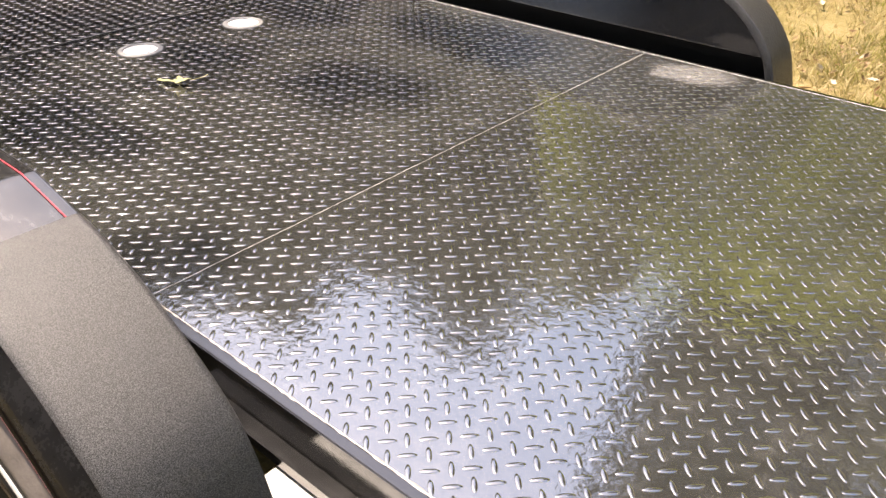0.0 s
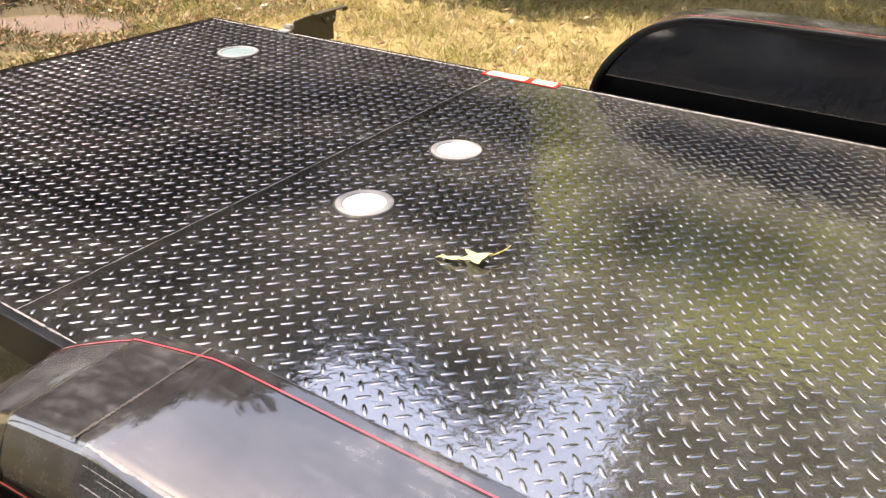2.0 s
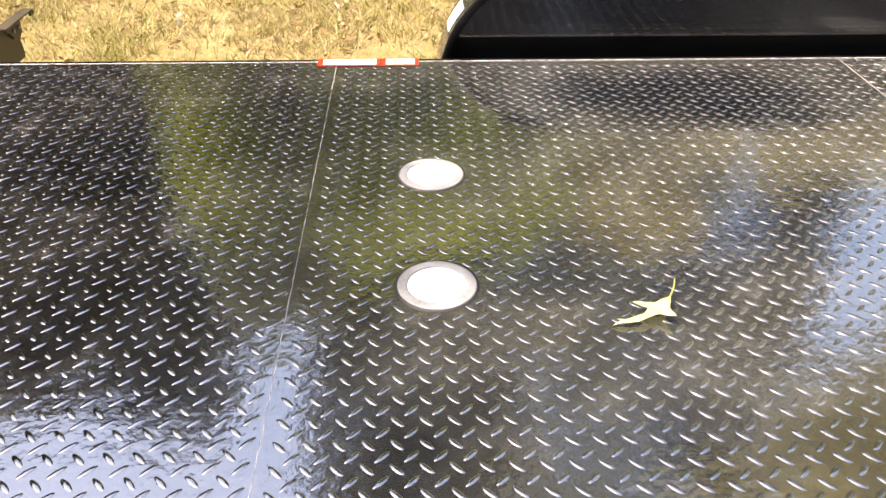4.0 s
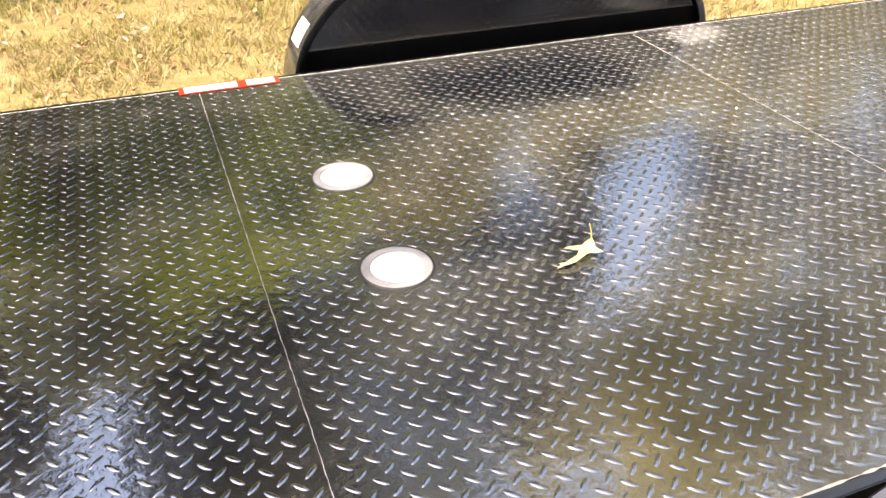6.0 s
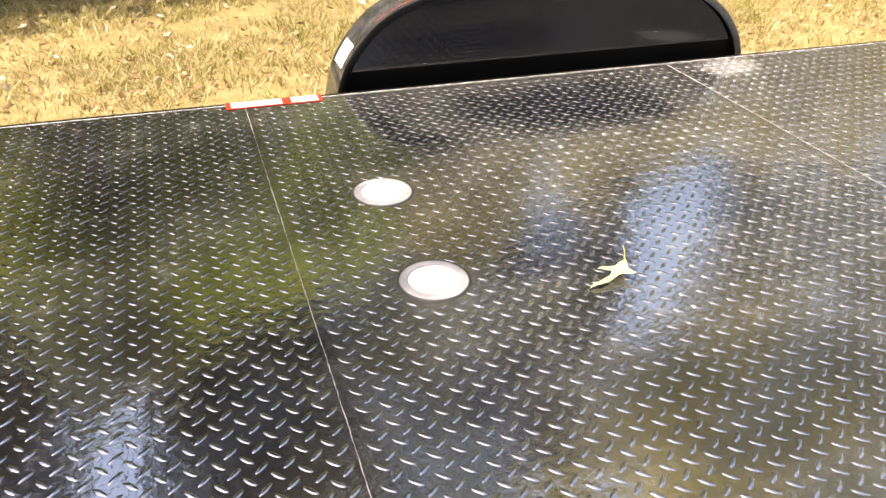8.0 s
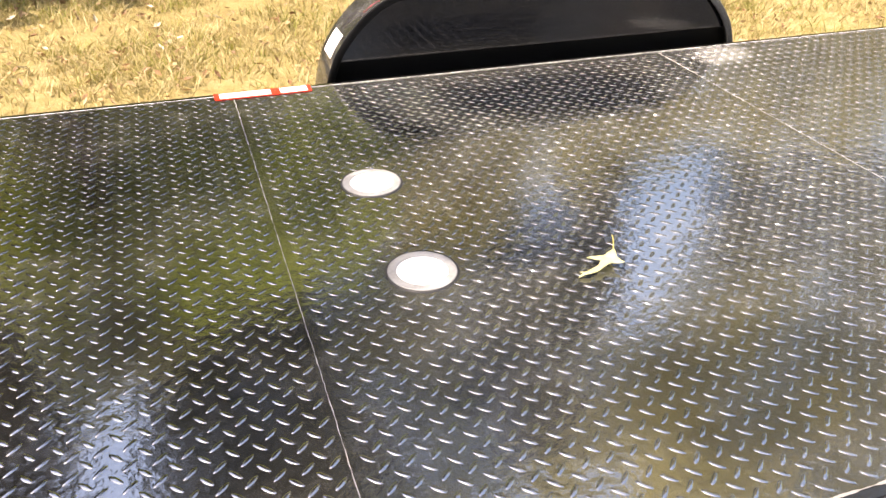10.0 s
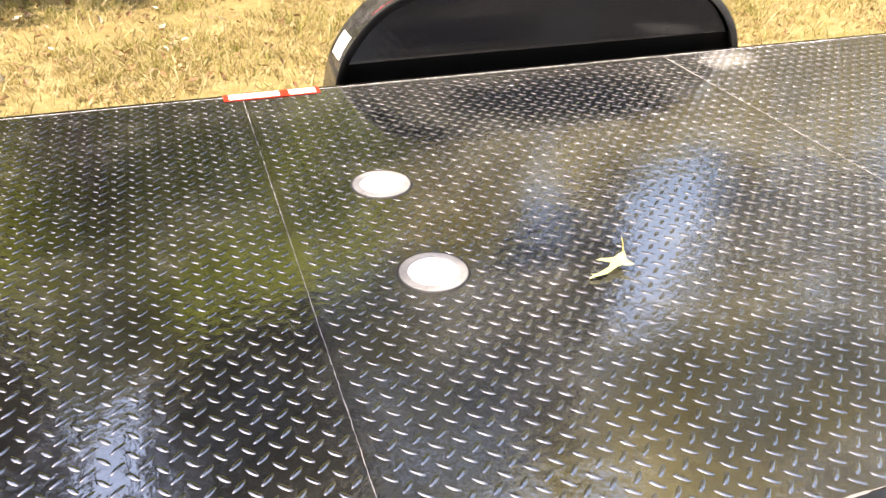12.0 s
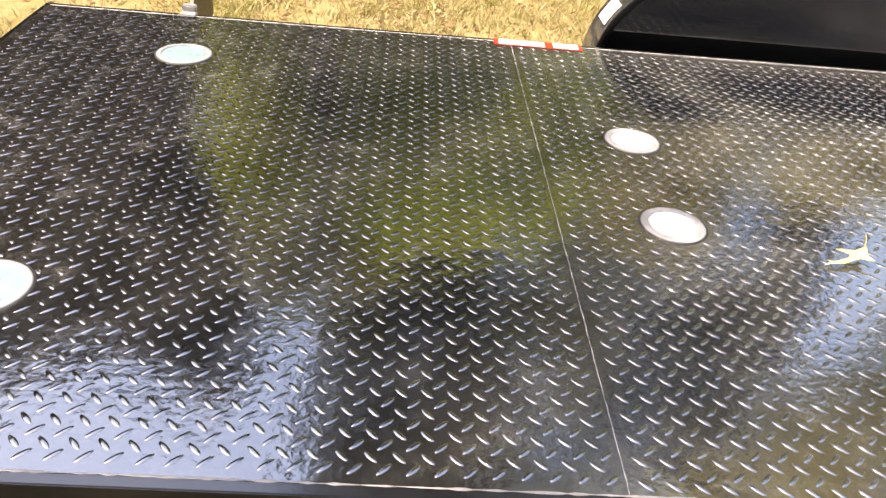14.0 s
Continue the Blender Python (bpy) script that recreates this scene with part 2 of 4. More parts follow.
# ---------------------------------------------------------------- building helpers
def link(name, mesh, mat, parent=None, label="", smooth=False):
    ob = new(name, mesh)
    if mat is not None and not mesh.materials:
        mesh.materials.append(mat)
    if smooth:
        mesh.polygons.foreach_set("use_smooth", [True] * len(mesh.polygons))
    if parent is not None:
        ob.parent = parent
    if label:
        tagged(ob, label)
    return ob


def part(name, bm, mat, parent=None, label="", smooth=False):
    """One bmesh as one mesh object."""
    me = bpy.data.meshes.new(name)
    bmesh.ops.recalc_face_normals(bm, faces=bm.faces)
    bm.to_mesh(me)
    bm.free()
    return link(name, me, mat, parent, label, smooth)


def box(bm, x0, x1, y0, y1, z0, z1, bevel=0.0):
    r = bmesh.ops.create_cube(bm, size=1.0)
    bmesh.ops.transform(bm, matrix=Matrix.Translation(((x0 + x1) / 2, (y0 + y1) / 2, (z0 + z1) / 2)) @ Matrix.Diagonal((x1 - x0, y1 - y0, z1 - z0, 1)), verts=r["verts"])
    if bevel:
        edges = list({e for v in r["verts"] for e in v.link_edges})
        bmesh.ops.bevel(bm, geom=edges, offset=bevel, segments=2, affect="EDGES")
    return bm


def lathe(bm, profile, n=48, centre=(0, 0, 0), axis="z"):
    """Turns (radius, height) pairs round an axis."""
    rings = []
    for r, h in profile:
        ring = []
        for k in range(n):
            a = 2 * math.pi * k / n
            c, s = r * math.cos(a), r * math.sin(a)
            v = (c, s, h) if axis == "z" else (c, h, s)
            ring.append(bm.verts.new(Vector(centre) + Vector(v)))
        rings.append(ring)
    for a, b in zip(rings, rings[1:]):
        for k in range(n):
            bm.faces.new((a[k], a[(k + 1) % n], b[(k + 1) % n], b[k]))
    return rings


def spline(points, per=6):
    """A smooth curve through points."""
    out = []
    p = [Vector(q) for q in points]
    for i in range(len(p) - 1):
        a, b, c, d = p[max(i - 1, 0)], p[i], p[i + 1], p[min(i + 2, len(p) - 1)]
        for k in range(per):
            s = k / per
            out.append(0.5 * (2 * b + (c - a) * s + (2 * a - 5 * b + 4 * c - d) * s * s + (3 * b - a - 3 * c + d) * s ** 3))
    return out + [p[-1]]


def sheet(bm, rows):
    """Joins rows of points into a surface."""
    vs = [[bm.verts.new(p) for p in row] for row in rows]
    for a, b in zip(vs, vs[1:]):
        for k in range(len(a) - 1):
            bm.faces.new((a[k], a[k + 1], b[k + 1], b[k]))
    return vs


def ribbon(bm, curve, side, width, lift):
    """A narrow strip that follows a curve."""
    rows = []
    for c in curve:
        rows.append([c + lift, c + lift + side * width])
    sheet(bm, rows)


# ---------------------------------------------------------------- ground
def ground():
    xs = np.concatenate([-np.geomspace(400, 8, 14), np.linspace(-7, 7, 57), np.geomspace(8, 400, 14)])
    verts, faces = [], []
    n = len(xs)
    for y in xs:
        for x in xs:
            far = min(1.0, max(0.0, (abs(x) + abs(y) - 10) / 20))
            z = GROUND + (1 - far) * 0.035 * noise.noise(Vector((x * 0.6, y * 0.6, 0))) + far * 0.25 * noise.noise(Vector((x * 0.05, y * 0.05, 3)))
            verts.append((x, y, z))
    for j in range(n - 1):
        for i in range(n - 1):
            a = j * n + i
            faces.append((a, a + 1, a + n + 1, a + n))
    me = bpy.data.meshes.new("ground")
    me.from_pydata(verts, [], faces)
    ob = link("ground", me, M_GROUND, smooth=True)
    tagged(ob, "dry straw-coloured field with a bare dirt patch", "ground", kind="structure")


ground()


def ground_z(x, y):
    far = min(1.0, max(0.0, (abs(x) + abs(y) - 10) / 20))
    return GROUND + (1 - far) * 0.035 * noise.noise(Vector((x * 0.6, y * 0.6, 0))) + far * 0.25 * noise.noise(Vector((x * 0.05, y * 0.05, 3)))


def blades(name, places, height, width, mat, label, lean=0.6, seed=1):
    """Grass: bent tapered blades, all in one mesh."""
    rng = np.random.default_rng(seed)
    verts, faces = [], []
    for x, y in places:
        z = ground_z(x, y) - 0.01
        h = height * rng.uniform(0.45, 1.25)
        w = width * rng.uniform(0.6, 1.4)
        a, l = rng.uniform(0, 2 * math.pi), lean * rng.uniform(0.2, 1.6)
        b = rng.uniform(0, 2 * math.pi)
        dx, dy = math.cos(a) * w, math.sin(a) * w
        lx, ly = math.cos(b) * l * h, math.sin(b) * l * h
        i = len(verts)
        verts += [(x - dx, y - dy, z), (x + dx, y + dy, z), (x + dx * 0.7 + lx * 0.4, y + dy * 0.7 + ly * 0.4, z + h * 0.6), (x - dx * 0.7 + lx * 0.4, y - dy * 0.7 + ly * 0.4, z + h * 0.6), (x + lx, y + ly, z + h)]
        faces += [(i, i + 1, i + 2, i + 3), (i + 3, i + 2, i + 4)]
    me = bpy.data.meshes.new(name)
    me.from_pydata(verts, [], faces)
    return tagged(link(name, me, mat), label, "grass", kind="stuff")


def worn(x, y):
    return ((x + 6.2) / 3.0) ** 2 + ((y - 1.8) / 2.5) ** 2 < 1


def scatter(n, x0, x1, y0, y1, seed, clump=0.0, keep=1.0):
    """Places on the field, thinned where the turf is worn and along the near side."""
    rng = np.random.default_rng(seed)
    out = []
    while len(out) < n:
        x, y = rng.uniform(x0, x1), rng.uniform(y0, y1)
        if -1.6 < x < 4.7 and -0.35 < y < 2.25:
            continue
        v = noise.noise(Vector((x * 1.3, y * 1.3, 5)))
        # sparse here, so the near side's painted shade stays dark
        if -2.2 < x < 4 and -2.4 < y < 0 and rng.uniform() < 0.8:
            continue
        if keep < 1 and worn(x, y) and rng.uniform() > keep:
            continue
        dirt = ((x + 4.4) / 0.7) ** 2 + ((y - 2.85) / 0.32) ** 2 < 1
        if rng.uniform(-0.6, 0.5) < v and not (dirt and rng.uniform() < 0.95):
            out.append((x, y))
            if clump:
                for _ in range(5):
                    out.append((x + rng.normal(0, clump), y + rng.normal(0, clump)))
    return out


blades("dry_grass", scatter(52000, -4.6, 5.3, 2.9, 7.0, 3, 0.035, 0.15) + scatter(7000, -7, 1, 2.4, 8.2, 9, 0.03, 0.15) + scatter(4000, -9, 5, -2.5, 2.4, 4, 0.03, 0.3), 0.075, 0.0034, M_STRAW, "short dry yellow grass in tufts on the field", 1.2, 5)
blades("weeds", scatter(22000, -8.5, -3.2, 0.4, 4.6, 6, 0.06), 0.075, 0.0045, M_WEED, "low greenish weeds behind the trailer", 1.0, 7)


blades("green_tufts", [(x + dx, y + dy) for x, y in scatter(420, -5.0, 5.3, 2.6, 7.0, 21) for dx, dy in np.random.default_rng(int(1000 * abs(x))).normal(0, 0.07, (26, 2))], 0.085, 0.0032, M_TUFT, "yellow-green tufts in the dry grass", 1.1, 8)


def litter(name, places, low, high, mat, label, seed):
    """Fallen leaves: pointed, bent along the middle."""
    rng = np.random.default_rng(seed)
    verts, faces = [], []
    for x, y in places:
        z = ground_z(x, y) + rng.uniform(0.015, 0.05)
        m = Matrix.Translation((x, y, z)) @ Euler(rng.normal(0, 0.45, 3) + np.array((0, 0, rng.uniform(0, 6.3)))).to_matrix().to_4x4()
        s = rng.uniform(low, high)
        i = len(verts)
        for px, py, pz in ((-1, 0, 0.1), (-0.2, 0.5, 0.2), (1, 0.05, 0.2), (0, -0.5, 0.15), (0, 0, -0.1)):
            verts.append(m @ Vector((px * s, py * s, pz * s)))
        faces += [(i, i + 4, i + 1), (i + 1, i + 4, i + 2), (i + 2, i + 4, i + 3), (i + 3, i + 4, i)]
    me = bpy.data.meshes.new(name)
    me.from_pydata([tuple(v) for v in verts], [], faces)
    tagged(link(name, me, mat), label, "leaves", kind="stuff")


litter("leaf_litter", scatter(3500, -7, 5.5, 2.15, 7.5, 12) + scatter(4200, -8.5, -3.2, 0.4, 4.6, 13), 0.012, 0.036, M_LITTER, "scattered dry brown leaves lying in the grass", 11)
litter("pale_leaves", scatter(190, -6, 5.5, 2.4, 7.0, 31), 0.02, 0.05, M_PALELEAF, "bleached whitish leaves lying in the grass", 17)


# ---------------------------------------------------------------- trees round the field
def limb(bm, pts, r0, r1, n=8):
    rows = []
    for k, p in enumerate(pts):
        r = r0 + (r1 - r0) * k / (len(pts) - 1)
        rows.append([Vector(p) + Vector((r * math.cos(2 * math.pi * j / n), r * math.sin(2 * math.pi * j / n), 0)) for j in range(n)] )
        rows[-1].append(rows[-1][0].copy())
    sheet(bm, rows)


def tree(x, y, height, spread, clear, leaves, size, mat, seed, label):
    rng = np.random.default_rng(seed)
    base = Vector((x, y, ground_z(x, y) - 0.1))
    thing = new("tree")
    thing.location = base
    tagged(thing, label, "tree", group="trees round the field")
    bm = bmesh.new()
    lean = rng.normal(0, 0.04, 2)
    top = Vector((lean[0] * height, lean[1] * height, height * 0.9))
    spine = spline([(0, 0, 0), (lean[0] * height * 0.2, lean[1] * height * 0.3, height * 0.3), (lean[0] * height * 0.7, lean[1] * height * 0.5, height * 0.6), top], 4)
    limb(bm, spine, 0.022 * height + 0.05, 0.03)
    ends = []
    for k in range(17):
        f = clear / height + (0.93 - clear / height) * (k + rng.uniform(0, 1)) / 17
        s = spine[int(f * (len(spine) - 1))]
        a = k * 2.4 + rng.uniform(-0.4, 0.4)
        out = spread * (1.05 - f * 0.40) * rng.uniform(0.6, 1.0)
        e = s + Vector((math.cos(a) * out, math.sin(a) * out, out * rng.uniform(0.15, 0.7)))
        limb(bm, spline([s, (s + e) / 2 + Vector((0, 0, 0.12 * out)), e], 3), 0.008 * height, 0.012, 6)
        ends += [s * 0.45 + e * 0.55, e, (s + e * 2) / 3 + Vector(rng.normal(0, 0.3 * spread, 3)) * 0.5]
    ends.append(top)
    part("trunk", bm, M_BARK, thing, smooth=True)
    c = np.array([tuple(v) for v in ends])
    pick = rng.integers(0, len(c), leaves)
    ctr = c[pick] + rng.normal(0, 1, (leaves, 3)) * np.array((1.0, 1.0, 0.8)) * (0.175 if mat == M_DARKGREEN else 0.235) * spread
    ctr[:, 2] = np.maximum(ctr[:, 2], clear * 0.7)
    u = rng.normal(0, 1, (leaves, 3))
    u /= np.linalg.norm(u, axis=1)[:, None]
    v = np.cross(u, rng.normal(0, 1, (leaves, 3)))
    v /= np.linalg.norm(v, axis=1)[:, None]
    s = size * rng.uniform(0.5, 1.4, (leaves, 1))
    q = np.stack([ctr - u * s, ctr + v * s * 0.5, ctr + u * s, ctr - v * s * 0.5], 1).reshape(-1, 3)
    me = bpy.data.meshes.new("crown")
    me.from_pydata(q.tolist(), [], np.arange(leaves * 4).reshape(-1, 4).tolist())
    link("crown", me, mat, thing)
    return thing

def leaf_cloud(clumps, size, density, rng):
    """Quads of many small leaves, filled into soft clumps (x, y, z, radius)."""
    out = []
    for x, y, z, r in clumps:
        n = int(density * r * r / (size * size)) + 12
        p = rng.normal(0, 1, (n, 3))
        p /= np.maximum(1.0, np.linalg.norm(p, axis=1) / 1.7)[:, None]
        c = np.array((x, y, z)) + p * r * np.array((0.6, 0.6, 0.52))
        u = rng.normal(0, 1, (n, 3))
        u /= np.linalg.norm(u, axis=1)[:, None]
        v = np.cross(u, rng.normal(0, 1, (n, 3)))
        v /= np.linalg.norm(v, axis=1)[:, None]
        q = size * rng.uniform(0.55, 1.4, (n, 1))
        out.append(np.stack([c - u * q, c + v * q * 0.5, c + u * q, c - v * q * 0.5], 1).reshape(-1, 3))
    return np.concatenate(out)


def clump_tree(x, y, top, clumps, size, density, mat, seed, label, thick=0.16):
    """A tree whose limbs reach out from the trunk to given clumps of leaves."""
    rng = np.random.default_rng(seed)
    foot = ground_z(x, y) - 0.1
    thing = new("tree")
    thing.location = (x, y, foot)
    tagged(thing, label, "tree", group="trees round the field")
    local = [(cx - x, cy - y, cz - foot, r) for cx, cy, cz, r in clumps]
    bm = bmesh.new()
    h = top - foot
    bend = rng.normal(0, 0.03, 2) * h
    spine = spline([(0, 0, 0), (bend[0] * 0.5, bend[1] * 0.4, h * 0.35), (bend[0], bend[1], h * 0.7), (bend[0] * 0.6, bend[1] * 1.2, h)], 5)
    limb(bm, spine, thick, 0.02, 9)
    for cx, cy, cz, r in local:
        reach = math.hypot(cx, cy)
        s = min(spine, key=lambda p: abs(p.z - max(0.25 * h, cz - 0.55 * reach - 0.2)))
        e = Vector((cx, cy, cz))
        limb(bm, spline([s, (s + e) / 2 + Vector((rng.normal(0, 0.08), rng.normal(0, 0.08), 0.10 * reach)), e], 3), 0.012 + 0.012 * reach, 0.008, 6)
    part("trunk", bm, M_BARK, thing, smooth=True)
    q = leaf_cloud(local, size, density, rng)
    me = bpy.data.meshes.new("crown")
    me.from_pydata(q.tolist(), [], np.arange(len(q)).reshape(-1, 4).tolist())
    link("crown", me, mat, thing)
    return thing


def mass(x0, x1, y0, y1, z0, z1, r, seed):
    """Clump places that fill a block of a crown unevenly."""
    rng = np.random.default_rng(seed)
    out = []
    step = r * 1.05
    nx, nz = max(1, round((x1 - x0) / step)), max(1, round((z1 - z0) / step))
    for i in range(nx):
        for k in range(nz):
            out.append((x0 + (i + 0.5 + rng.uniform(-0.35, 0.35)) * (x1 - x0) / nx, rng.uniform(y0, y1), z0 + (k + 0.5 + rng.uniform(-0.35, 0.35)) * (z1 - z0) / nz, r * rng.uniform(0.75, 1.2)))
    return out


def farther(clumps, k=1.3):
    """The same clumps pushed outwards from the middle of the deck."""
    return [(0.3 + (x - 0.3) * k, 0.4 + (y - 0.4) * k, z * k, r * k) for x, y, z, r in clumps]


BROAD = "broad green deciduous tree at the field's edge"
DARK = "dense tree with near-black leaves at the field's edge"
OLIVE = "tall tree with dull olive leaves at the field's edge"
GOLD = "low yellowing bush at the field's edge"
# the row of trees beyond the field, seen mirrored in the deck
clump_tree(-4.6, 6.2, 5.9, mass(-7.3, -2.3, 5.4, 6.4, 0.2, 4.5, 0.6, 201) + mass(-7.0, -1.8, 5.7, 6.4, 4.2, 5.6, 0.45, 202) + mass(-6.5, -5.3, 5.6, 6.4, 5.5, 6.5, 0.42, 232) + mass(-3.0, -2.2, 6.2, 6.8, 3.5, 4.4, 0.32, 227), 0.10, 6.0, M_DARKGREEN, 301, DARK, 0.2)
clump_tree(-10.0, 5.6, 7.0, mass(-12.5, -6.6, 4.8, 6.6, 0.2, 6.9, 0.8, 203) + mass(-8.8, -6.4, 5.4, 6.4, 6.2, 8.1, 0.6, 231), 0.13, 5.0, M_DARKGREEN, 302, DARK, 0.22)
clump_tree(-7.0, 10.4, 7.8, mass(-11.0, -4.0, 9.6, 11.0, 0.2, 7.3, 0.9, 221) + mass(-4.6, -1.8, 9.8, 10.8, 0.2, 6.3, 0.8, 230), 0.15, 4.5, M_DARKGREEN, 313, DARK, 0.22)
clump_tree(-1.0, 7.7, 4.5, mass(-2.5, 0.7, 7.4, 8.4, 0.2, 5.1, 0.52, 204), 0.075, 3.6, M_GREEN, 303, BROAD)
clump_tree(-1.3, 7.4, 5.2, mass(-2.7, -0.6, 6.5, 7.1, 4.2, 5.1, 0.36, 225), 0.08, 4.5, M_OLIVE, 318, OLIVE, 0.1)
clump_tree(1.5, 7.9, 4.2, mass(0.6, 2.2, 7.2, 8.2, 0.2, 4.3, 0.48, 205), 0.075, 4.2, M_GREEN, 304, BROAD)
clump_tree(2.9, 7.8, 4.2, mass(2.1, 3.6, 7.2, 8.2, 0.2, 4.3, 0.5, 206), 0.075, 4.0, M_GOLDLEAF, 305, GOLD)
clump_tree(4.5, 8.0, 3.1, mass(3.5, 6.2, 7.4, 8.4, 0.1, 3.7, 0.5, 207), 0.08, 4.2, M_GOLDLEAF, 306, GOLD)
clump_tree(1.0, 11.0, 7.0, mass(-3.2, 5.2, 10.4, 11.6, 0.1, 6.6, 0.8, 222), 0.13, 4.0, M_OLIVE, 314, OLIVE, 0.2)
clump_tree(-0.4, 10.4, 13.7, farther(mass(-0.75, 0.9, 7.4, 8.4, 4.3, 6.2, 0.55, 208) + mass(-0.8, 1.2, 7.0, 8.4, 6.0, 12.5, 0.75, 209)), 0.125, 8.0, M_DARKGREEN, 307, DARK, 0.2)
clump_tree(2.8, 10.8, 15.0, farther(mass(0.7, 3.7, 7.8, 9.0, 4.3, 7.4, 0.6, 210) + mass(0.9, 3.9, 7.6, 9.0, 7.0, 12.5, 0.7, 211)), 0.112, 3.4, M_OLIVE, 308, OLIVE, 0.18)
clump_tree(6.1, 9.8, 8.2, farther(mass(3.4, 5.0, 7.0, 8.0, 4.9, 6.2, 0.4, 212) + mass(4.25, 5.1, 7.0, 7.4, 3.4, 5.9, 0.34, 226) + mass(3.4, 4.5, 7.2, 8.0, 6.5, 8.4, 0.46, 228)), 0.112, 5.0, M_DARKGREEN, 309, DARK, 0.15)
clump_tree(7.2, 9.6, 12.0, farther(mass(4.2, 7.3, 6.8, 8.0, 6.5, 9.6, 0.62, 213)), 0.112, 2.5, M_GOLDLEAF, 316, "tall tree with pale yellowing leaves at the field's edge", 0.15)
clump_tree(9.6, 10.1, 11.7, farther(mass(6.5, 8.6, 7.2, 8.2, 5.2, 7.6, 0.62, 215) + mass(6.5, 10.6, 7.2, 8.2, 7.6, 13.0, 0.7, 223)), 0.112, 3.6, M_GOLDLEAF, 310, "tall tree with pale yellowing leaves at the field's edge", 0.15)
clump_tree(9.7, 9.2, 6.5, farther(mass(6.5, 8.7, 6.6, 7.4, 3.7, 5.1, 0.45, 214)), 0.112, 3.6, M_DARKGREEN, 315, DARK, 0.1)
clump_tree(7.6, 8.4, 3.2, mass(5.8, 10.2, 7.6, 9.0, 0.1, 3.8, 0.55, 216), 0.085, 4.2, M_GOLDLEAF, 311, GOLD)
clump_tree(14.6, 9.5, 13.0, farther(mass(10.2, 13.2, 6.6, 8.2, 0.3, 12.0, 0.75, 217)), 0.125, 4.2, M_OLIVE, 312, OLIVE, 0.2)

# a tall tree beside the trailer, whose loose crown throws dappled shade on the deck
SHADE = ((1.05, 1.02, 0.15), (0.93, 1.06, 0.10), (0.92, 1.62, 0.14), (1.12, 1.60, 0.14), (0.72, 1.66, 0.10), (0.66, 0.27, 0.14), (0.56, 0.35, 0.10), (0.52, 0.85, 0.12), (0.40, 0.87, 0.09), (0.0, 0.92, 0.13), (-0.02, 0.72, 0.10), (0.12, 0.36, 0.13),
         (-0.15, 1.40, 0.18), (0.12, 1.48, 0.14), (-0.50, 1.25, 0.16), (0.12, 1.12, 0.10), (-0.3, 0.75, 0.12), (-0.20, 0.45, 0.09), (0.85, 0.30, 0.10), (0.30, 1.62, 0.10), (1.45, 0.10, 0.10), (0.38, 1.42, 0.10), (-0.75, 0.85, 0.12))
rng_shade = np.random.default_rng(91)
shade_clumps = []
for px, py, pr in SHADE:
    c = Vector((px, py, 0)) + SUN * rng_shade.uniform(13.5, 17.5)
    shade_clumps.append((c.x, c.y, c.z, pr * 1.3))
clump_tree(-8.3, -2.6, 15.5, shade_clumps, 0.05, 8.0, M_GREEN, 320, "tall thin tree with a loose leafy crown beside the trailer", 0.2)

# x, y, height, spread, clear trunk, leaves, leaf size, dark
for k, (tx, ty, h, spread, clear, leaves, size, dark) in enumerate((
        (-12.4, 5.6, 10.6, 2.6, 0.4, 12000, 0.18, 1), (-14.5, 1.8, 8.8, 2.7, 0.5, 12000, 0.19, 1), (-9.7, 2.0, 6.9, 2.1, 1.6, 9000, 0.15, 1),
        (-2.2, 15.0, 5.4, 3.0, 0.4, 8000, 0.16, 0), (2.4, 16.0, 5.0, 3.2, 0.3, 8000, 0.16, 0), (6.3, 16.5, 5.2, 3.0, 0.3, 8000, 0.16, 0), (10.5, 16.0, 5.0, 3.2, 0.3, 7000, 0.16, 0), (15.0, 12.5, 6.0, 3.2, 0.4, 6000, 0.16, 0),
        (-8.0, 17.0, 9.0, 3.2, 0.4, 10000, 0.22, 1), (-16.0, 12.0, 12.0, 3.4, 0.4, 9000, 0.22, 1),
        # the dark row at y -11 to -13 is unseen, added to darken panel reflections
        (17.0, 3.0, 10.0, 3.4, 0.8, 6000, 0.22, 0), (15.0, -8.0, 11.0, 3.4, 1.2, 6000, 0.22, 0), (11.0, -11.0, 9.0, 3.2, 0.4, 8000, 0.2, 1), (6.0, -12.0, 10.0, 3.4, 0.4, 9000, 0.2, 1), (1.0, -13.0, 10.0, 3.4, 0.4, 9000, 0.2, 1), (-4.0, -13.0, 10.0, 3.4, 0.4, 9000, 0.2, 1), (-14.0, -12.0, 11.0, 3.5, 1.0, 6000, 0.22, 0))):
    tree(tx, ty, h, spread, clear, leaves, size, M_DARKGREEN if dark else M_GREEN, 100 + k, DARK if dark else BROAD)


# ---------------------------------------------------------------- trailer
trailer = new("trailer")
trailer.location = (0, 0, 0)
tagged(trailer, "black flatbed car trailer with a glossy tread-plate steel deck", "trailer")

HOLES = [(0.263, 0.766, 0.066), (0.263, 1.182, 0.066), (-1.003, 1.552, 0.07), (-1.062, 0.410, 0.07)]


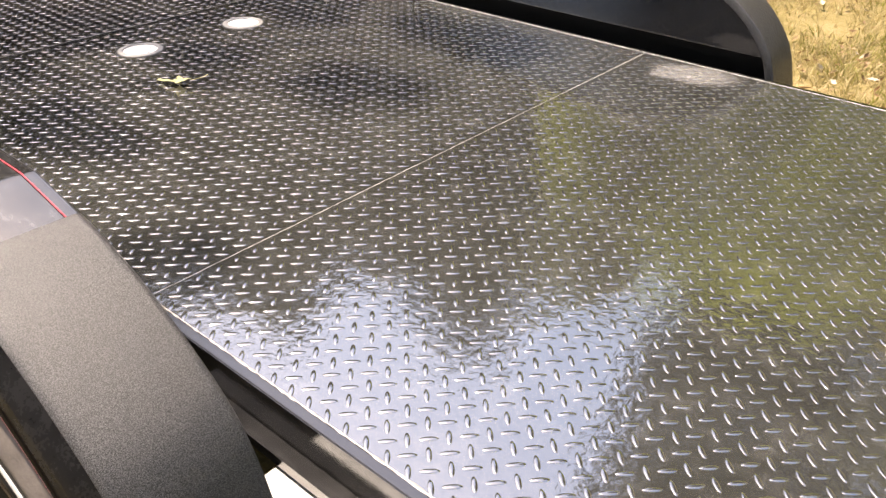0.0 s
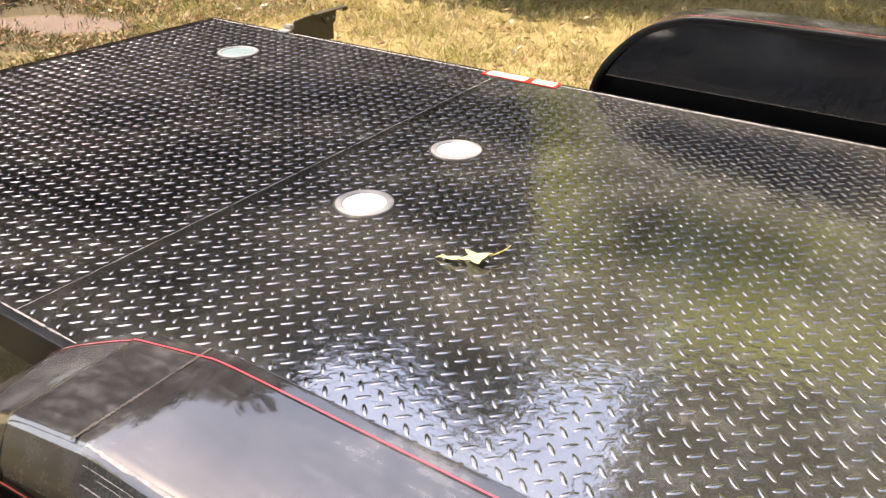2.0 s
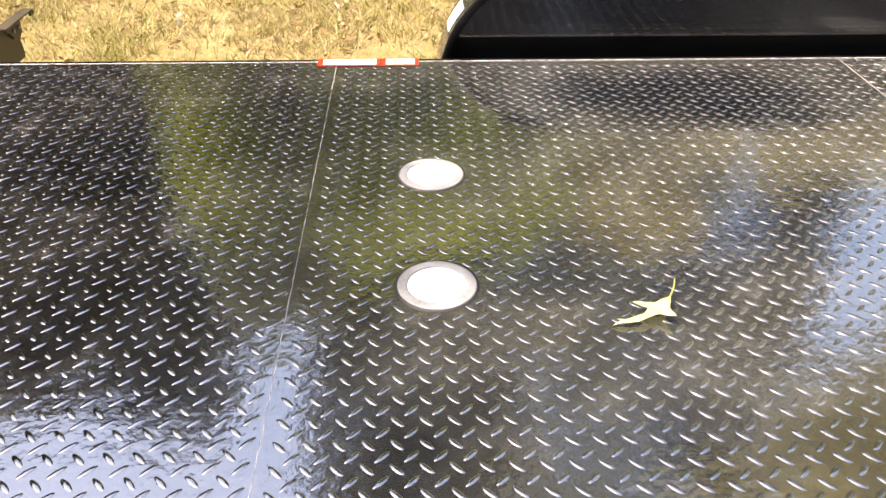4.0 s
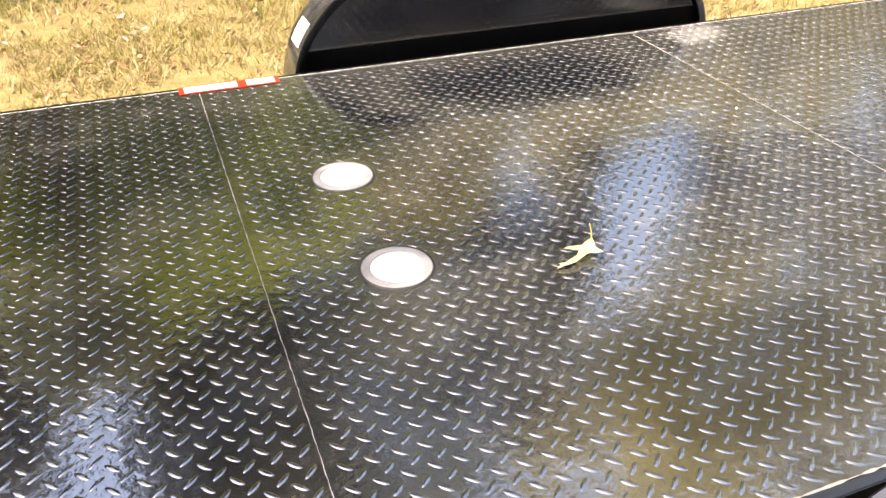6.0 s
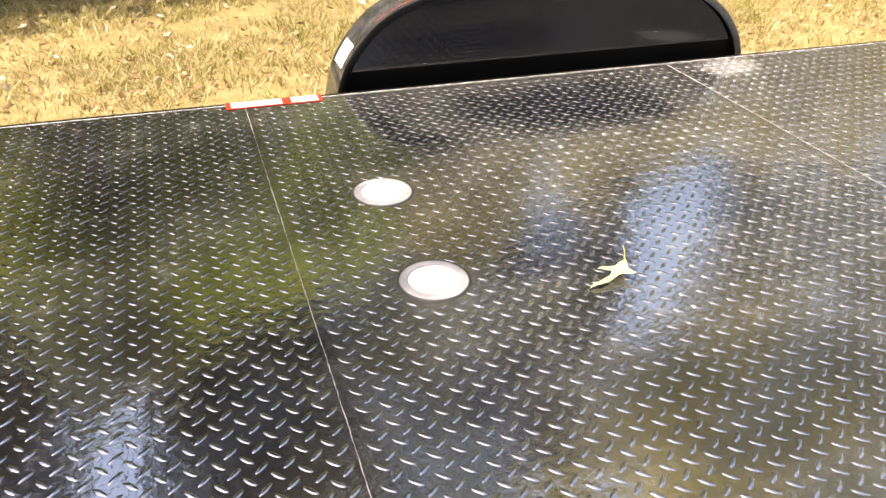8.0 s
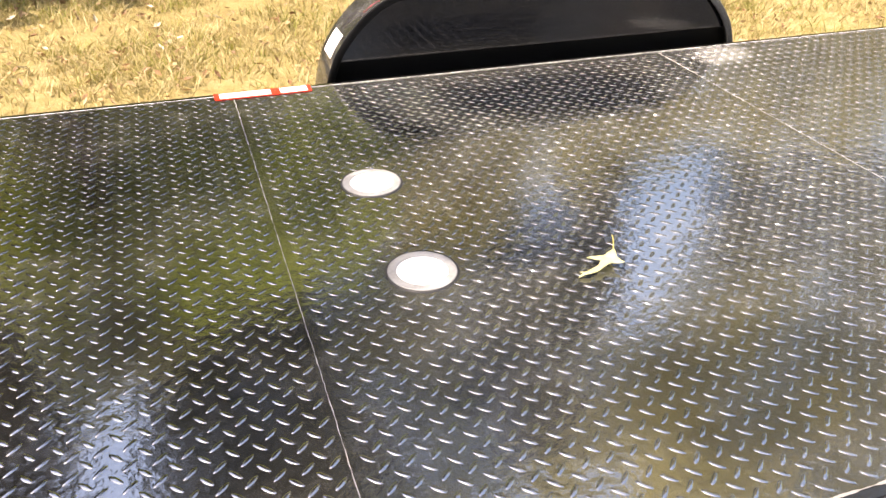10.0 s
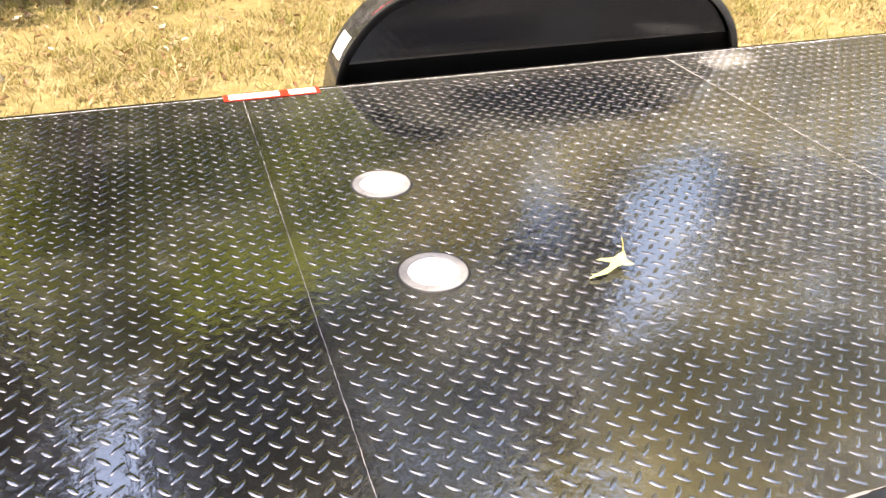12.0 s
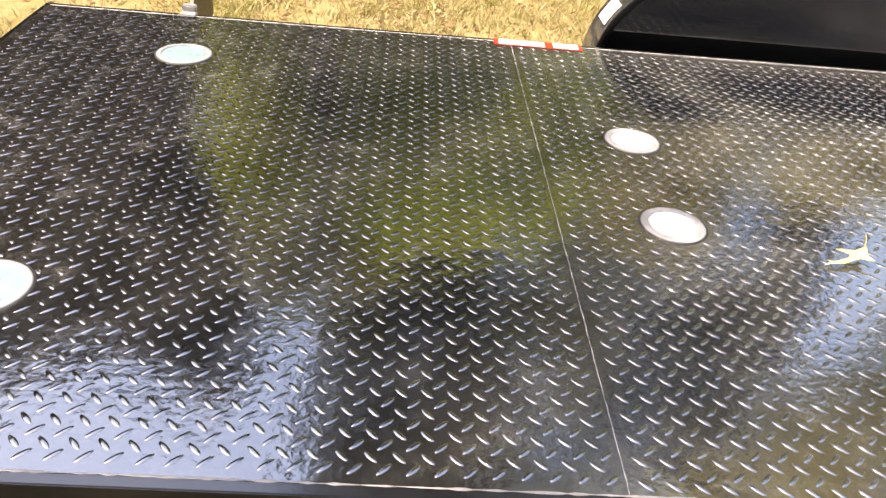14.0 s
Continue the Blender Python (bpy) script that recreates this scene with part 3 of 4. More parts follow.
def lug_shape():
    """Verts and faces of one raised tread mark lying along x: a long low dome with steep rims."""
    half, wide, high = 0.0150, 0.0047, 0.00138
    n = 8
    across = (-1.0, -0.94, -0.76, -0.40, 0.0, 0.40, 0.76, 0.94, 1.0)
    m = len(across)
    verts, faces = [], []
    for k in range(n):
        u = math.sin(math.pi / 2 * (2 * k / (n - 1) - 1))
        f = max(0.0, 1 - u * u)
        for a in across:
            z = high * max(0.0, (1 - a * a) * f) ** 0.6
            verts.append((half * u, wide * f ** 0.55 * a, z if z > 0 else -0.0002))
    for k in range(n - 1):
        for q in range(m - 1):
            a = k * m + q
            faces.append((a, a + m, a + m + 1, a + 1))
    return np.array(verts), np.array(faces)


def deck_sheet(x0, x1, y0, y1, phase, y_phase, seed):
    """One rolled sheet: the flat skin with its edges, and the raised tread on it."""
    rng = np.random.default_rng(seed)
    bm = bmesh.new()
    box(bm, x0, x1, y0, y1, -0.004, 0.0)
    me = bpy.data.meshes.new("deck_plate")
    bm.to_mesh(me)
    bm.free()
    verts = [tuple(v.co) for v in me.vertices]
    faces = [tuple(f.vertices) for f in me.polygons]
    sv, sf = lug_shape()
    i0, i1 = int((x0 - phase) / PITCH_X) - 1, int((x1 - phase) / PITCH_X) + 2
    j0, j1 = int((y0 - y_phase) / PITCH) - 2, int((y1 - y_phase) / PITCH) + 3
    vs, fs, count = [], [], len(verts)
    for i in range(i0, i1):
        for j in range(j0, j1):
            for off, turn in ((0.0, -45.0), (0.5, 45.0)):
                x, y = phase + (i + off) * PITCH_X, y_phase + (j + off) * PITCH
                if not (x0 + 0.009 < x < x1 - 0.009 and y0 + 0.009 < y < y1 - 0.009):
                    continue
                if any((x - a) ** 2 + (y - b) ** 2 < (r + 0.012) ** 2 for a, b, r in HOLES):
                    continue
                a = radians(turn + rng.normal(0, 1.2))
                c, s = math.cos(a), math.sin(a)
                k = sv * np.array((1, 1, rng.uniform(0.85, 1.1)))
                p = np.stack([k[:, 0] * c - k[:, 1] * s + x + rng.normal(0, 0.0004), k[:, 0] * s + k[:, 1] * c + y + rng.normal(0, 0.0004), k[:, 2]], 1)
                vs.append(p)
                fs.append(sf + count)
                count += len(sv)
    me2 = bpy.data.meshes.new("deck_plate")
    me2.from_pydata(verts + np.concatenate(vs).tolist(), [], faces + np.concatenate(fs).tolist())
    me2.polygons.foreach_set("use_smooth", [False] * len(faces) + [True] * (len(me2.polygons) - len(faces)))
    bpy.data.meshes.remove(me)
    return link("deck_plate", me2, M_DECK, trailer, "black painted steel tread plate")


seams = [X0, 0.0, 1.524, 3.048, X1]
for k in range(4):
    deck_sheet(seams[k] + 0.0004, seams[k + 1] - 0.0004, 0.022, 1.884, (0.0021, -0.0133, 0.0, 0.01)[k], (-0.0150, -0.0023, 0.690, 0.690)[k], 20 + k)


def seam_bead(x, seed, wide):
    """The thin dusty bead in the joint between two sheets."""
    rng = np.random.default_rng(seed)
    bm = bmesh.new()
    rows = []
    for k in range(161):
        y = 0.024 + k * (1.858 / 160)
        w = wide * rng.uniform(0.4, 1.5)
        d = rng.normal(0, 0.0004)
        rows.append([Vector((x - w + d, y, 0.0001)), Vector((x + d, y, 0.0007 * rng.uniform(0.3, 1.3))), Vector((x + w + d, y, 0.0001))])
    sheet(bm, rows)
    part("seam_bead", bm, M_SEAM, trailer, "thin pale joint between plates", True)


for k, x in enumerate((0.0, 1.524, 3.048)):
    seam_bead(x, 40 + k, (0.0006, 0.0007, 0.0007)[k])


def rails():
    for y0, y1, inner in ((0.0, 0.0205, 1), (1.8855, W, -1)):
        bm = bmesh.new()
        box(bm, X0, X1, y0, y1, -0.10, 0.001, 0.002)
        part("side_rail", bm, M_RAIL, trailer)
    for x0, x1 in ((X0 - 0.012, X0 - 0.0005), (X1 + 0.0005, X1 + 0.05)):
        bm = bmesh.new()
        box(bm, x0, x1, 0.0, W, -0.10, 0.0005, 0.002)
        part("end_rail", bm, M_RAIL, trailer)
    for k in range(10):
        bm = bmesh.new()
        x = X0 + 0.3 + k * 0.6
        box(bm, x, x + 0.05, 0.03, W - 0.03, -0.08, -0.006)
        part("crossmember", bm, M_RAIL, trailer)
    # weld spots along the far rail
    rng = np.random.default_rng(8)
    for k in range(46):
        x = rng.uniform(X0 + 0.1, 3.2)
        bm = bmesh.new()
        r = bmesh.ops.create_icosphere(bm, subdivisions=1, radius=1.0)
        bmesh.ops.transform(bm, matrix=Matrix.Translation((x, 1.8845 + rng.normal(0, 0.001), 0.0008)) @ Matrix.Diagonal((rng.uniform(0.005, 0.022), 0.0028, 0.002, 1)), verts=r["verts"])
        part("weld_bead", bm, M_STEEL, trailer, "", True)
    for y, mat in ((0.021, M_STEEL), (1.885, M_GALV)):
        bm = bmesh.new()
        rng = np.random.default_rng(int(y * 100))
        rows = []
        for k in range(500):
            x = X0 + 0.01 + k * (6.07 / 499)
            w = 0.0018 * rng.uniform(0.2, 1.7)
            rows.append([Vector((x, y - w, 0.0012)), Vector((x, y, 0.0018)), Vector((x, y + w, 0.0012))])
        sheet(bm, rows)
        part("edge_bead", bm, mat, trailer, "worn pale line of the welded edge", True)


rails()


# deck lights: ring, gasket and lens
def deck_light(x, y, ring_r, lens_r, ring_mat, lens_mat, label):
    light = new("deck_light")
    light.parent = trailer
    light.location = (x, y, 0)
    tagged(light, label)
    bm = bmesh.new()
    w = ring_r - lens_r
    lathe(bm, [(ring_r, 0.0), (ring_r - 0.0004, 0.0024), (ring_r - 0.0016, 0.0034), (ring_r - 0.003, 0.0037), (lens_r + w * 0.35, 0.0044), (lens_r + 0.0026, 0.0042), (lens_r + 0.001, 0.0034), (lens_r + 0.0004, -0.0012)], 56)
    part("ring", bm, ring_mat, light, smooth=True)
    bm = bmesh.new()
    lathe(bm, [(ring_r + 0.005, -0.001), (ring_r + 0.0045, 0.0014), (ring_r - 0.001, 0.0018)], 56)
    part("gasket", bm, M_GASKET, light, smooth=True)
    bm = bmesh.new()
    rings = lathe(bm, [(lens_r + 0.001, 0.0012), (lens_r * 0.8, 0.0022), (lens_r * 0.45, 0.0029), (lens_r * 0.1, 0.0031)], 40)
    bm.faces.new(rings[-1])
    lens = part("lens", bm, lens_mat, light, smooth=True)
    if lens_mat == M_LENS:
        for count, r in ((1, 0), (6, lens_r * 0.42), (11, lens_r * 0.76)):
            for k in range(count):
                a = 2 * math.pi * k / count
                cell = link("lens_cell", CELL, M_LED, light)
                cell.location = (r * math.cos(a), r * math.sin(a), 0.0026 - 0.0011 * (r / lens_r) ** 2)


def cell_mesh():
    bm = bmesh.new()
    q = bmesh.ops.create_icosphere(bm, subdivisions=1, radius=1.0)
    bmesh.ops.transform(bm, matrix=Matrix.Diagonal((0.0075, 0.0075, 0.0009, 1)), verts=q["verts"])
    me = bpy.data.meshes.new("lens_cell")
    bm.to_mesh(me)
    bm.free()
    me.polygons.foreach_set("use_smooth", [True] * len(me.polygons))
    return me


CELL = cell_mesh()
for x, y, r in HOLES[:2]:
    deck_light(x, y, 0.073, 0.0535, M_RING, M_LENS, "round white light with a grey ring, flush in the deck")
for x, y, r in HOLES[2:]:
    deck_light(x, y, 0.079, 0.064, M_PALE, M_TEAL, "round pale teal disc in a whitish ring, flush in the deck")


# reflective tape on the far edge: red strips, their glare put on as white insets
def tape():
    for x0, x1 in ((-0.057, 0.128), (0.1295, 0.243)):
        bm = bmesh.new()
        box(bm, x0, x1, 1.848, 1.9045, 0.0020, 0.0030, 0.0003)
        strip = part("reflective_tape", bm, M_RED, trailer, "red reflective tape with its glare in white")
        bm = bmesh.new()
        box(bm, x0 + 0.016, x1 - 0.012, 1.857, 1.8985, 0.0028, 0.0034, 0.0002)
        part("glare_field", bm, M_WHITE, strip, "white centre painted as the tape's glare")


tape()

# ---------------------------------------------------------------- fenders
FAR_PROFILE = [(0.285, -0.26), (0.300, -0.10), (0.332, 0.03), (0.385, 0.12), (0.470, 0.205), (0.570, 0.255), (0.690, 0.278), (1.00, 0.283), (1.36, 0.283), (1.54, 0.276),
               (1.64, 0.255), (1.74, 0.208), (1.83, 0.140), (1.90, 0.05), (1.935, -0.05), (1.955, -0.15), (1.965, -0.26)]
NEAR_PROFILE = [(0.285, -0.26), (0.300, -0.10), (0.335, 0.04), (0.385, 0.125), (0.455, 0.19), (0.52, 0.23), (0.60, 0.270), (0.655, 0.295), (0.675, 0.303), (0.78, 0.326), (0.81, 0.3315), (0.86, 0.333), (1.0, 0.333), (1.45, 0.333), (1.572, 0.333), (1.592, 0.331), (1.622, 0.3245), (1.70, 0.306), (1.752, 0.292), (1.842, 0.255), (1.945, 0.19), (2.015, 0.125), (2.058, 0.04), (2.082, -0.06), (2.096, -0.15), (2.105, -0.26)]


def fender(profile, guard_x, arches, y_in, side, label):
    """side: +1 lies beyond the far rail, -1 beside the near rail; y_in: its inner edge."""
    curve = spline([(x, 0, z) for x, z in profile], 6)
    normals = []
    for k, c in enumerate(curve):
        d = curve[min(k + 1, len(curve) - 1)] - curve[max(k - 1, 0)]
        normals.append(Vector((-d.z, 0, d.x)).normalized())

    def at(k, w, d):
        c = curve[k] - normals[k] * d
        return Vector((c.x, y_in + side * w, c.z))

    N = len(curve)
    smooth_n = next(k for k in range(N) if curve[k].x > guard_x)
    section = [(0.003, 0.026), (0.0, 0.024), (0.0, 0.003), (0.003, 0.0), (0.010, -0.0006), (0.08, -0.0012), (0.164, -0.0006), (0.1705, 0.0004), (0.1760, 0.0028), (0.1806, 0.0066), (0.192, 0.0190), (0.203, 0.031), (0.2065, 0.037), (0.209, 0.046)]
    bm = bmesh.new()
    sheet(bm, [[at(k, w, d) for w, d in section[3:10]] for k in range(0, smooth_n + 1)])
    body = part("fender", bm, M_PAINT, trailer, label, True)
    bm = bmesh.new()
    sheet(bm, [[at(k, w, d) for w, d in section[9:]] for k in range(0, N)])
    part("shoulder", bm, M_SHOULDER, body, "dark scratched outer shoulder", True)
    bm = bmesh.new()
    sheet(bm, [[at(k, w, d) for w, d in section[:4]] for k in range(0, smooth_n + 1)])
    part("rim_lip", bm, M_LIP, body, "black folded inner lip", True)
    bm = bmesh.new()
    sheet(bm, [[at(k, w, d - 0.0015) for w, d in section[:10]] for k in range(smooth_n, N)])
    part("stone_guard", bm, M_GUARD, body, "rough black coating on the fender's end", True)
    # outer skirt with two wheel arches
    rows = []
    for k in range(N):
        t = at(k, 0.209, 0.046)
        z = t.z
        low = -0.30
        for cx in arches:
            q = 0.535 ** 2 - (t.x - cx) ** 2
            if q > 0:
                low = max(low, -0.285 + math.sqrt(q))
        low = min(low, z - 0.012)
        rows.append([t, Vector((t.x, t.y + side * 0.004, z * 0.5 + low * 0.5)), Vector((t.x, t.y + side * 0.002, low)), Vector((t.x, t.y - side * 0.018, low - 0.001))])
    bm = bmesh.new()
    sheet(bm, rows)
    part("skirt", bm, M_SKIRT, body, "glossy black outer skirt with wheel arches", True)
    bm = bmesh.new()
    ribbon(bm, [r[2] + Vector((0, side * 0.003, 0.012)) for r in rows], Vector((0, 0, 1)), 0.0036, Vector((0, 0, 0)))
    part("pinstripe", bm, M_PIN, body, "thin red stripe")
    bm = bmesh.new()
    first = next(k for k in range(N) if curve[k].x > 0.44)
    for k0, k1 in ((first, smooth_n),):
        sheet(bm, [[at(k, 0.0194, -0.0022), at(k, 0.0215, -0.0024)] for k in range(k0, k1 + 1)])
    part("pinstripe", bm, M_PIN, body, "thin red stripe")
    # inner panel, a little behind the rim; under it the open wheel well
    bm = bmesh.new()
    rows = []
    for k in range(N):
        c = at(k, 0.022, 0.020)
        if c.z > 0.036:
            rows.append([c, Vector((c.x, c.y, 0.034)), Vector((c.x, c.y + side * 0.03, 0.030))])
    sheet(bm, rows)
    part("inner_panel", bm, M_PANEL, body, "flat black inner panel")
    # a black sheet stands in for the shade inside the open well
    bm = bmesh.new()
    rows = []
    for k in range(N):
        c = at(k, 0.032, 0.020)
        rows.append([Vector((c.x, c.y, min(c.z, 0.07))), Vector((c.x, c.y, -0.31))])
    sheet(bm, rows)
    part("well_shade_sheet", bm, M_LIP, body, "black sheet added for the shade of the open wheel well")
    # end brace to the frame
    return body, at, curve


far_fender, far_at, far_curve = fender(FAR_PROFILE, 1.66, (0.74, 1.53), 1.972, 1, "glossy black teardrop fender with a red pinstripe")
near_fender, near_at, near_curve = fender(NEAR_PROFILE, 1.70, (0.79, 1.58), -0.125, -1, "glossy black teardrop fender with a red pinstripe")


def front_crease():
    """Pale uneven line across the front bend of the near fender."""
    rng = np.random.default_rng(77)
    k = next(i for i in range(len(near_curve)) if near_curve[i].x > 0.775)
    bm = bmesh.new()
    rows = []
    for i in range(60):
        w = 0.004 + i * (0.172 / 59)
        c = near_at(k, w, -0.0014)
        h = 0.0026 * rng.uniform(0.5, 1.5)
        rows.append([c - Vector((h, 0, h * 0.3)), c + Vector((0, 0, 0.0006)), c + Vector((h, 0, h * 0.35))])
    sheet(bm, rows)
    part("front_crease", bm, M_CREASE, near_fender, "pale line along the front bend", True)


def ridge_glint_and_scuffs():
    """The near fender's ridge highlight as a pale strip, and rubbed lines along its shoulder."""
    rng = np.random.default_rng(78)
    ks = [k for k in range(len(near_curve)) if 0.80 < near_curve[k].x < 1.66]
    # the first, widest line paints the ridge's highlight; the rest are scratches
    for w, d, wide, k0, k1 in ((0.1735, 0.0010, 0.0032, 0, 999), (0.1865, 0.0105, 0.0004, 2, 22), (0.190, 0.015, 0.0003, 6, 30), (0.1965, 0.0235, 0.0005, 3, 14)):
        run = ks[k0:k1]
        if len(run) < 4:
            continue
        bm = bmesh.new()
        rows = []
        for k in run:
            h = wide * rng.uniform(0.35, 1.25)
            o = wide * rng.normal(0, 0.25)
            rows.append([near_at(k, w + o - h * 0.5, d - h * 0.3 - 0.0008), near_at(k, w + o + h * 0.5, d + h * 0.3 - 0.0008)])
        sheet(bm, rows)
        part("glint_scuff_line", bm, M_GLINT_SCUFF, near_fender, "thin pale line of ridge glint and rubbing")


front_crease()
ridge_glint_and_scuffs()


def sticker():
    """White reflective patch on the front of the far fender."""
    ks = [k for k in range(len(far_curve)) if far_curve[k].x < 0.40 and 0.035 < far_curve[k].z < 0.125]
    bm = bmesh.new()
    sheet(bm, [[far_at(k, w, -0.003) for w in (0.03, 0.08, 0.13)] for k in ks])
    part("reflector", bm, M_WHITE, far_fender, "white reflective patch", True)


sticker()


def emblem():
    """A plain gold ring on the outer skirt."""
    bm = bmesh.new()
    lathe(bm, [(0.063, 0), (0.063, 0.001), (0.0605, 0.001), (0.0605, 0)], 48, (1.17, -0.3415, 0.203), "y")
    lathe(bm, [(0.026, 0), (0.026, 0.001), (0.0235, 0.001), (0.0235, 0)], 24, (1.17, -0.3415, 0.203), "y")
    part("emblem", bm, M_GOLD, near_fender, "thin gold ring mark")


emblem()


# ---------------------------------------------------------------- wheels
def wheel(x, y_out, side, wide):
    """side: way in which its outer face looks."""
    w = new("wheel")
    w.parent = trailer
    R = 0.385
    w.location = (x, y_out, GROUND + R)
    bm = bmesh.new()
    prof = [(0.205, -0.012), (0.235, 0.0), (0.30, 0.004), (0.345, -0.004), (0.370, -0.020), (R - 0.004, -0.034), (R - 0.004, 0.028 - wide), (0.365, 0.012 - wide), (0.34, -wide), (0.2, 0.008 - wide)]
    lathe(bm, [(r, h * side) for r, h in prof], 64, axis="y")
    part("tyre", bm, M_TYRE, w, "dusty black rubber tyre", True)
    bm = bmesh.new()
    lathe(bm, [(r, h * side) for r, h in ((0.318, 0.0032), (0.322, 0.0052), (0.332, 0.0040), (0.345, -0.0010), (0.362, -0.0110), (0.379, -0.0265))], 64, axis="y")
    part("sidewall", bm, M_DUSTY, w, "pale dusty sidewall", True)
    bm = bmesh.new()
    for k in range(40):
        a = 2 * math.pi * k / 40
        for i, h in enumerate((-0.046, -0.074, -0.102, -0.130)[:4 if wide > 0.14 else 3]):
            q = bmesh.ops.create_cube(bm, size=1.0)
            m = Matrix.Rotation(-a - 0.02 * (i % 2), 4, "Y") @ Matrix.Translation((R - 0.005, h * side, 0)) @ Matrix.Rotation(0.06 * (-1) ** i, 4, "X") @ Matrix.Diagonal((0.010, 0.0235, 0.0555, 1))
            bmesh.ops.transform(bm, matrix=m, verts=q["verts"])
    part("tread", bm, M_TREAD, w, "brown dusty tread blocks")
    bm = bmesh.new()
    lathe(bm, [(r, h * side) for r, h in ((0.21, -0.012), (0.206, 0.0), (0.198, -0.004), (0.188, -0.03), (0.17, -0.055), (0.12, -0.05), (0.07, -0.045), (0.06, -0.035), (0.0005, -0.034))], 48, axis="y")
    part("rim", bm, M_RIM, w, "black steel rim", True)
    bm = bmesh.new()
    lathe(bm, [(r, h * side) for r, h in ((0.290, 0.004), (0.288, 0.0085), (0.284, 0.005))], 64, axis="y")
    part("rim_edge", bm, M_GALV, w, "bright rim edge", True)
    for k in range(8):
        bm = bmesh.new()
        box(bm, 0.075, 0.185, -0.014, 0.014, -0.010, 0.010, 0.005)
        a = 2 * math.pi * k / 8 + 0.2
        turn = Matrix.Translation((0, -0.038 * side, 0)) @ Matrix.Rotation(a, 4, "Y") @ Matrix.Rotation(radians(90), 4, "X")
        bmesh.ops.transform(bm, matrix=turn, verts=bm.verts)
        part("spoke", bm, M_SPOKE, w)
    bm = bmesh.new()
    lathe(bm, [(r, h * side) for r, h in ((0.04, -0.036), (0.04, 0.0), (0.034, 0.008), (0.0005, 0.01))], 28, axis="y")
    part("hub_cap", bm, M_HUB, w, "pale hub cap", True)
    for k in range(5):
        a = 2 * math.pi * k / 5
        bm = bmesh.new()
        lathe(bm, [(0.010, -0.045 * side), (0.010, -0.028 * side), (0.0005, -0.026 * side)], 6, (0.057 * math.cos(a), 0, 0.057 * math.sin(a)), "y")
        part("lug_nut", bm, M_STEEL, w)
    return w


for wx in (0.82, 1.69):
    wheel(wx, -0.341, -1, 0.165)
    wheel(wx - 0.12, 2.168, 1, 0.125)


# pale brace under the near rail, behind the fender
def brace():
    bm = bmesh.new()
    box(bm, 1.93, 2.13, -0.062, -0.012, -0.115, -0.109, 0.001)
    box(bm, 1.93, 2.13, -0.068, -0.062, -0.155, -0.109, 0.001)
    part("step_bracket", bm, M_GALV, trailer, "pale bare metal angle bracket")
    bm = bmesh.new()
    box(bm, 1.7, X1, -0.03, -0.001, -0.10, -0.075, 0.002)
    part("rub_rail", bm, M_RAIL, trailer)


brace()


# bracket that stands out from the far rail near the rear corner
def slab(bm, outline, x0, x1):
    """An upright plate of (y, z) corners between two x."""
    lo = [bm.verts.new((x0, y, z)) for y, z in outline]
    hi = [bm.verts.new((x1, y, z)) for y, z in outline]
    bm.faces.new(lo)
    bm.faces.new(hi[::-1])
    for k in range(len(lo)):
        j = (k + 1) % len(lo)
        bm.faces.new((lo[k], lo[j], hi[j], hi[k]))


def rear_bracket():
    bm = bmesh.new()
    slab(bm, [(1.908, -0.09), (1.908, 0.002), (1.930, 0.020), (1.945, 0.034), (2.02, 0.041), (2.15, 0.041), (2.190, 0.036), (2.197, 0.022), (2.200, -0.09)], -1.075, -1.066)
    b = part("corner_bracket", bm, M_BRACKET, trailer, "dusty brown-black steel plate standing out from the rail")
    bm = bmesh.new()
    slab(bm, [(2.105, 0.046), (2.225, 0.046), (2.212, 0.022), (2.207, -0.010), (2.178, -0.024), (2.146, -0.012), (2.120, 0.018)], -1.0655, -1.058)
    box(bm, -1.066, -1.028, 2.050, 2.262, 0.0455, 0.0505, 0.0012)
    box(bm, -1.034, -1.028, 2.050, 2.085, 0.036, 0.046, 0.001)
    box(bm, -1.034, -1.028, 2.232, 2.262, 0.034, 0.046, 0.001)
    clip = part("clip", bm, M_BRACKET, b, "bolted clip with a flat top bar")
    for y in (2.150, 2.190):
        bm = bmesh.new()
        lathe(bm, [(0.007, 0.0), (0.007, 0.005), (0.0005, 0.006)], 6)
        bmesh.ops.transform(bm, matrix=Matrix.Translation((-1.058, y, 0.012)) @ Matrix.Rotation(radians(90), 4, "Y"), verts=bm.verts)
        part("bolt", bm, M_STEEL, b)
    bm = bmesh.new()
    box(bm, -1.100, -1.048, 1.868, 1.914, 0.002, 0.009, 0.003)
    box(bm, -1.097, -1.052, 1.905, 1.932, 0.006, 0.028, 0.004)
    part("catch", bm, M_STEEL, b, "worn bare steel catch")


rear_bracket()


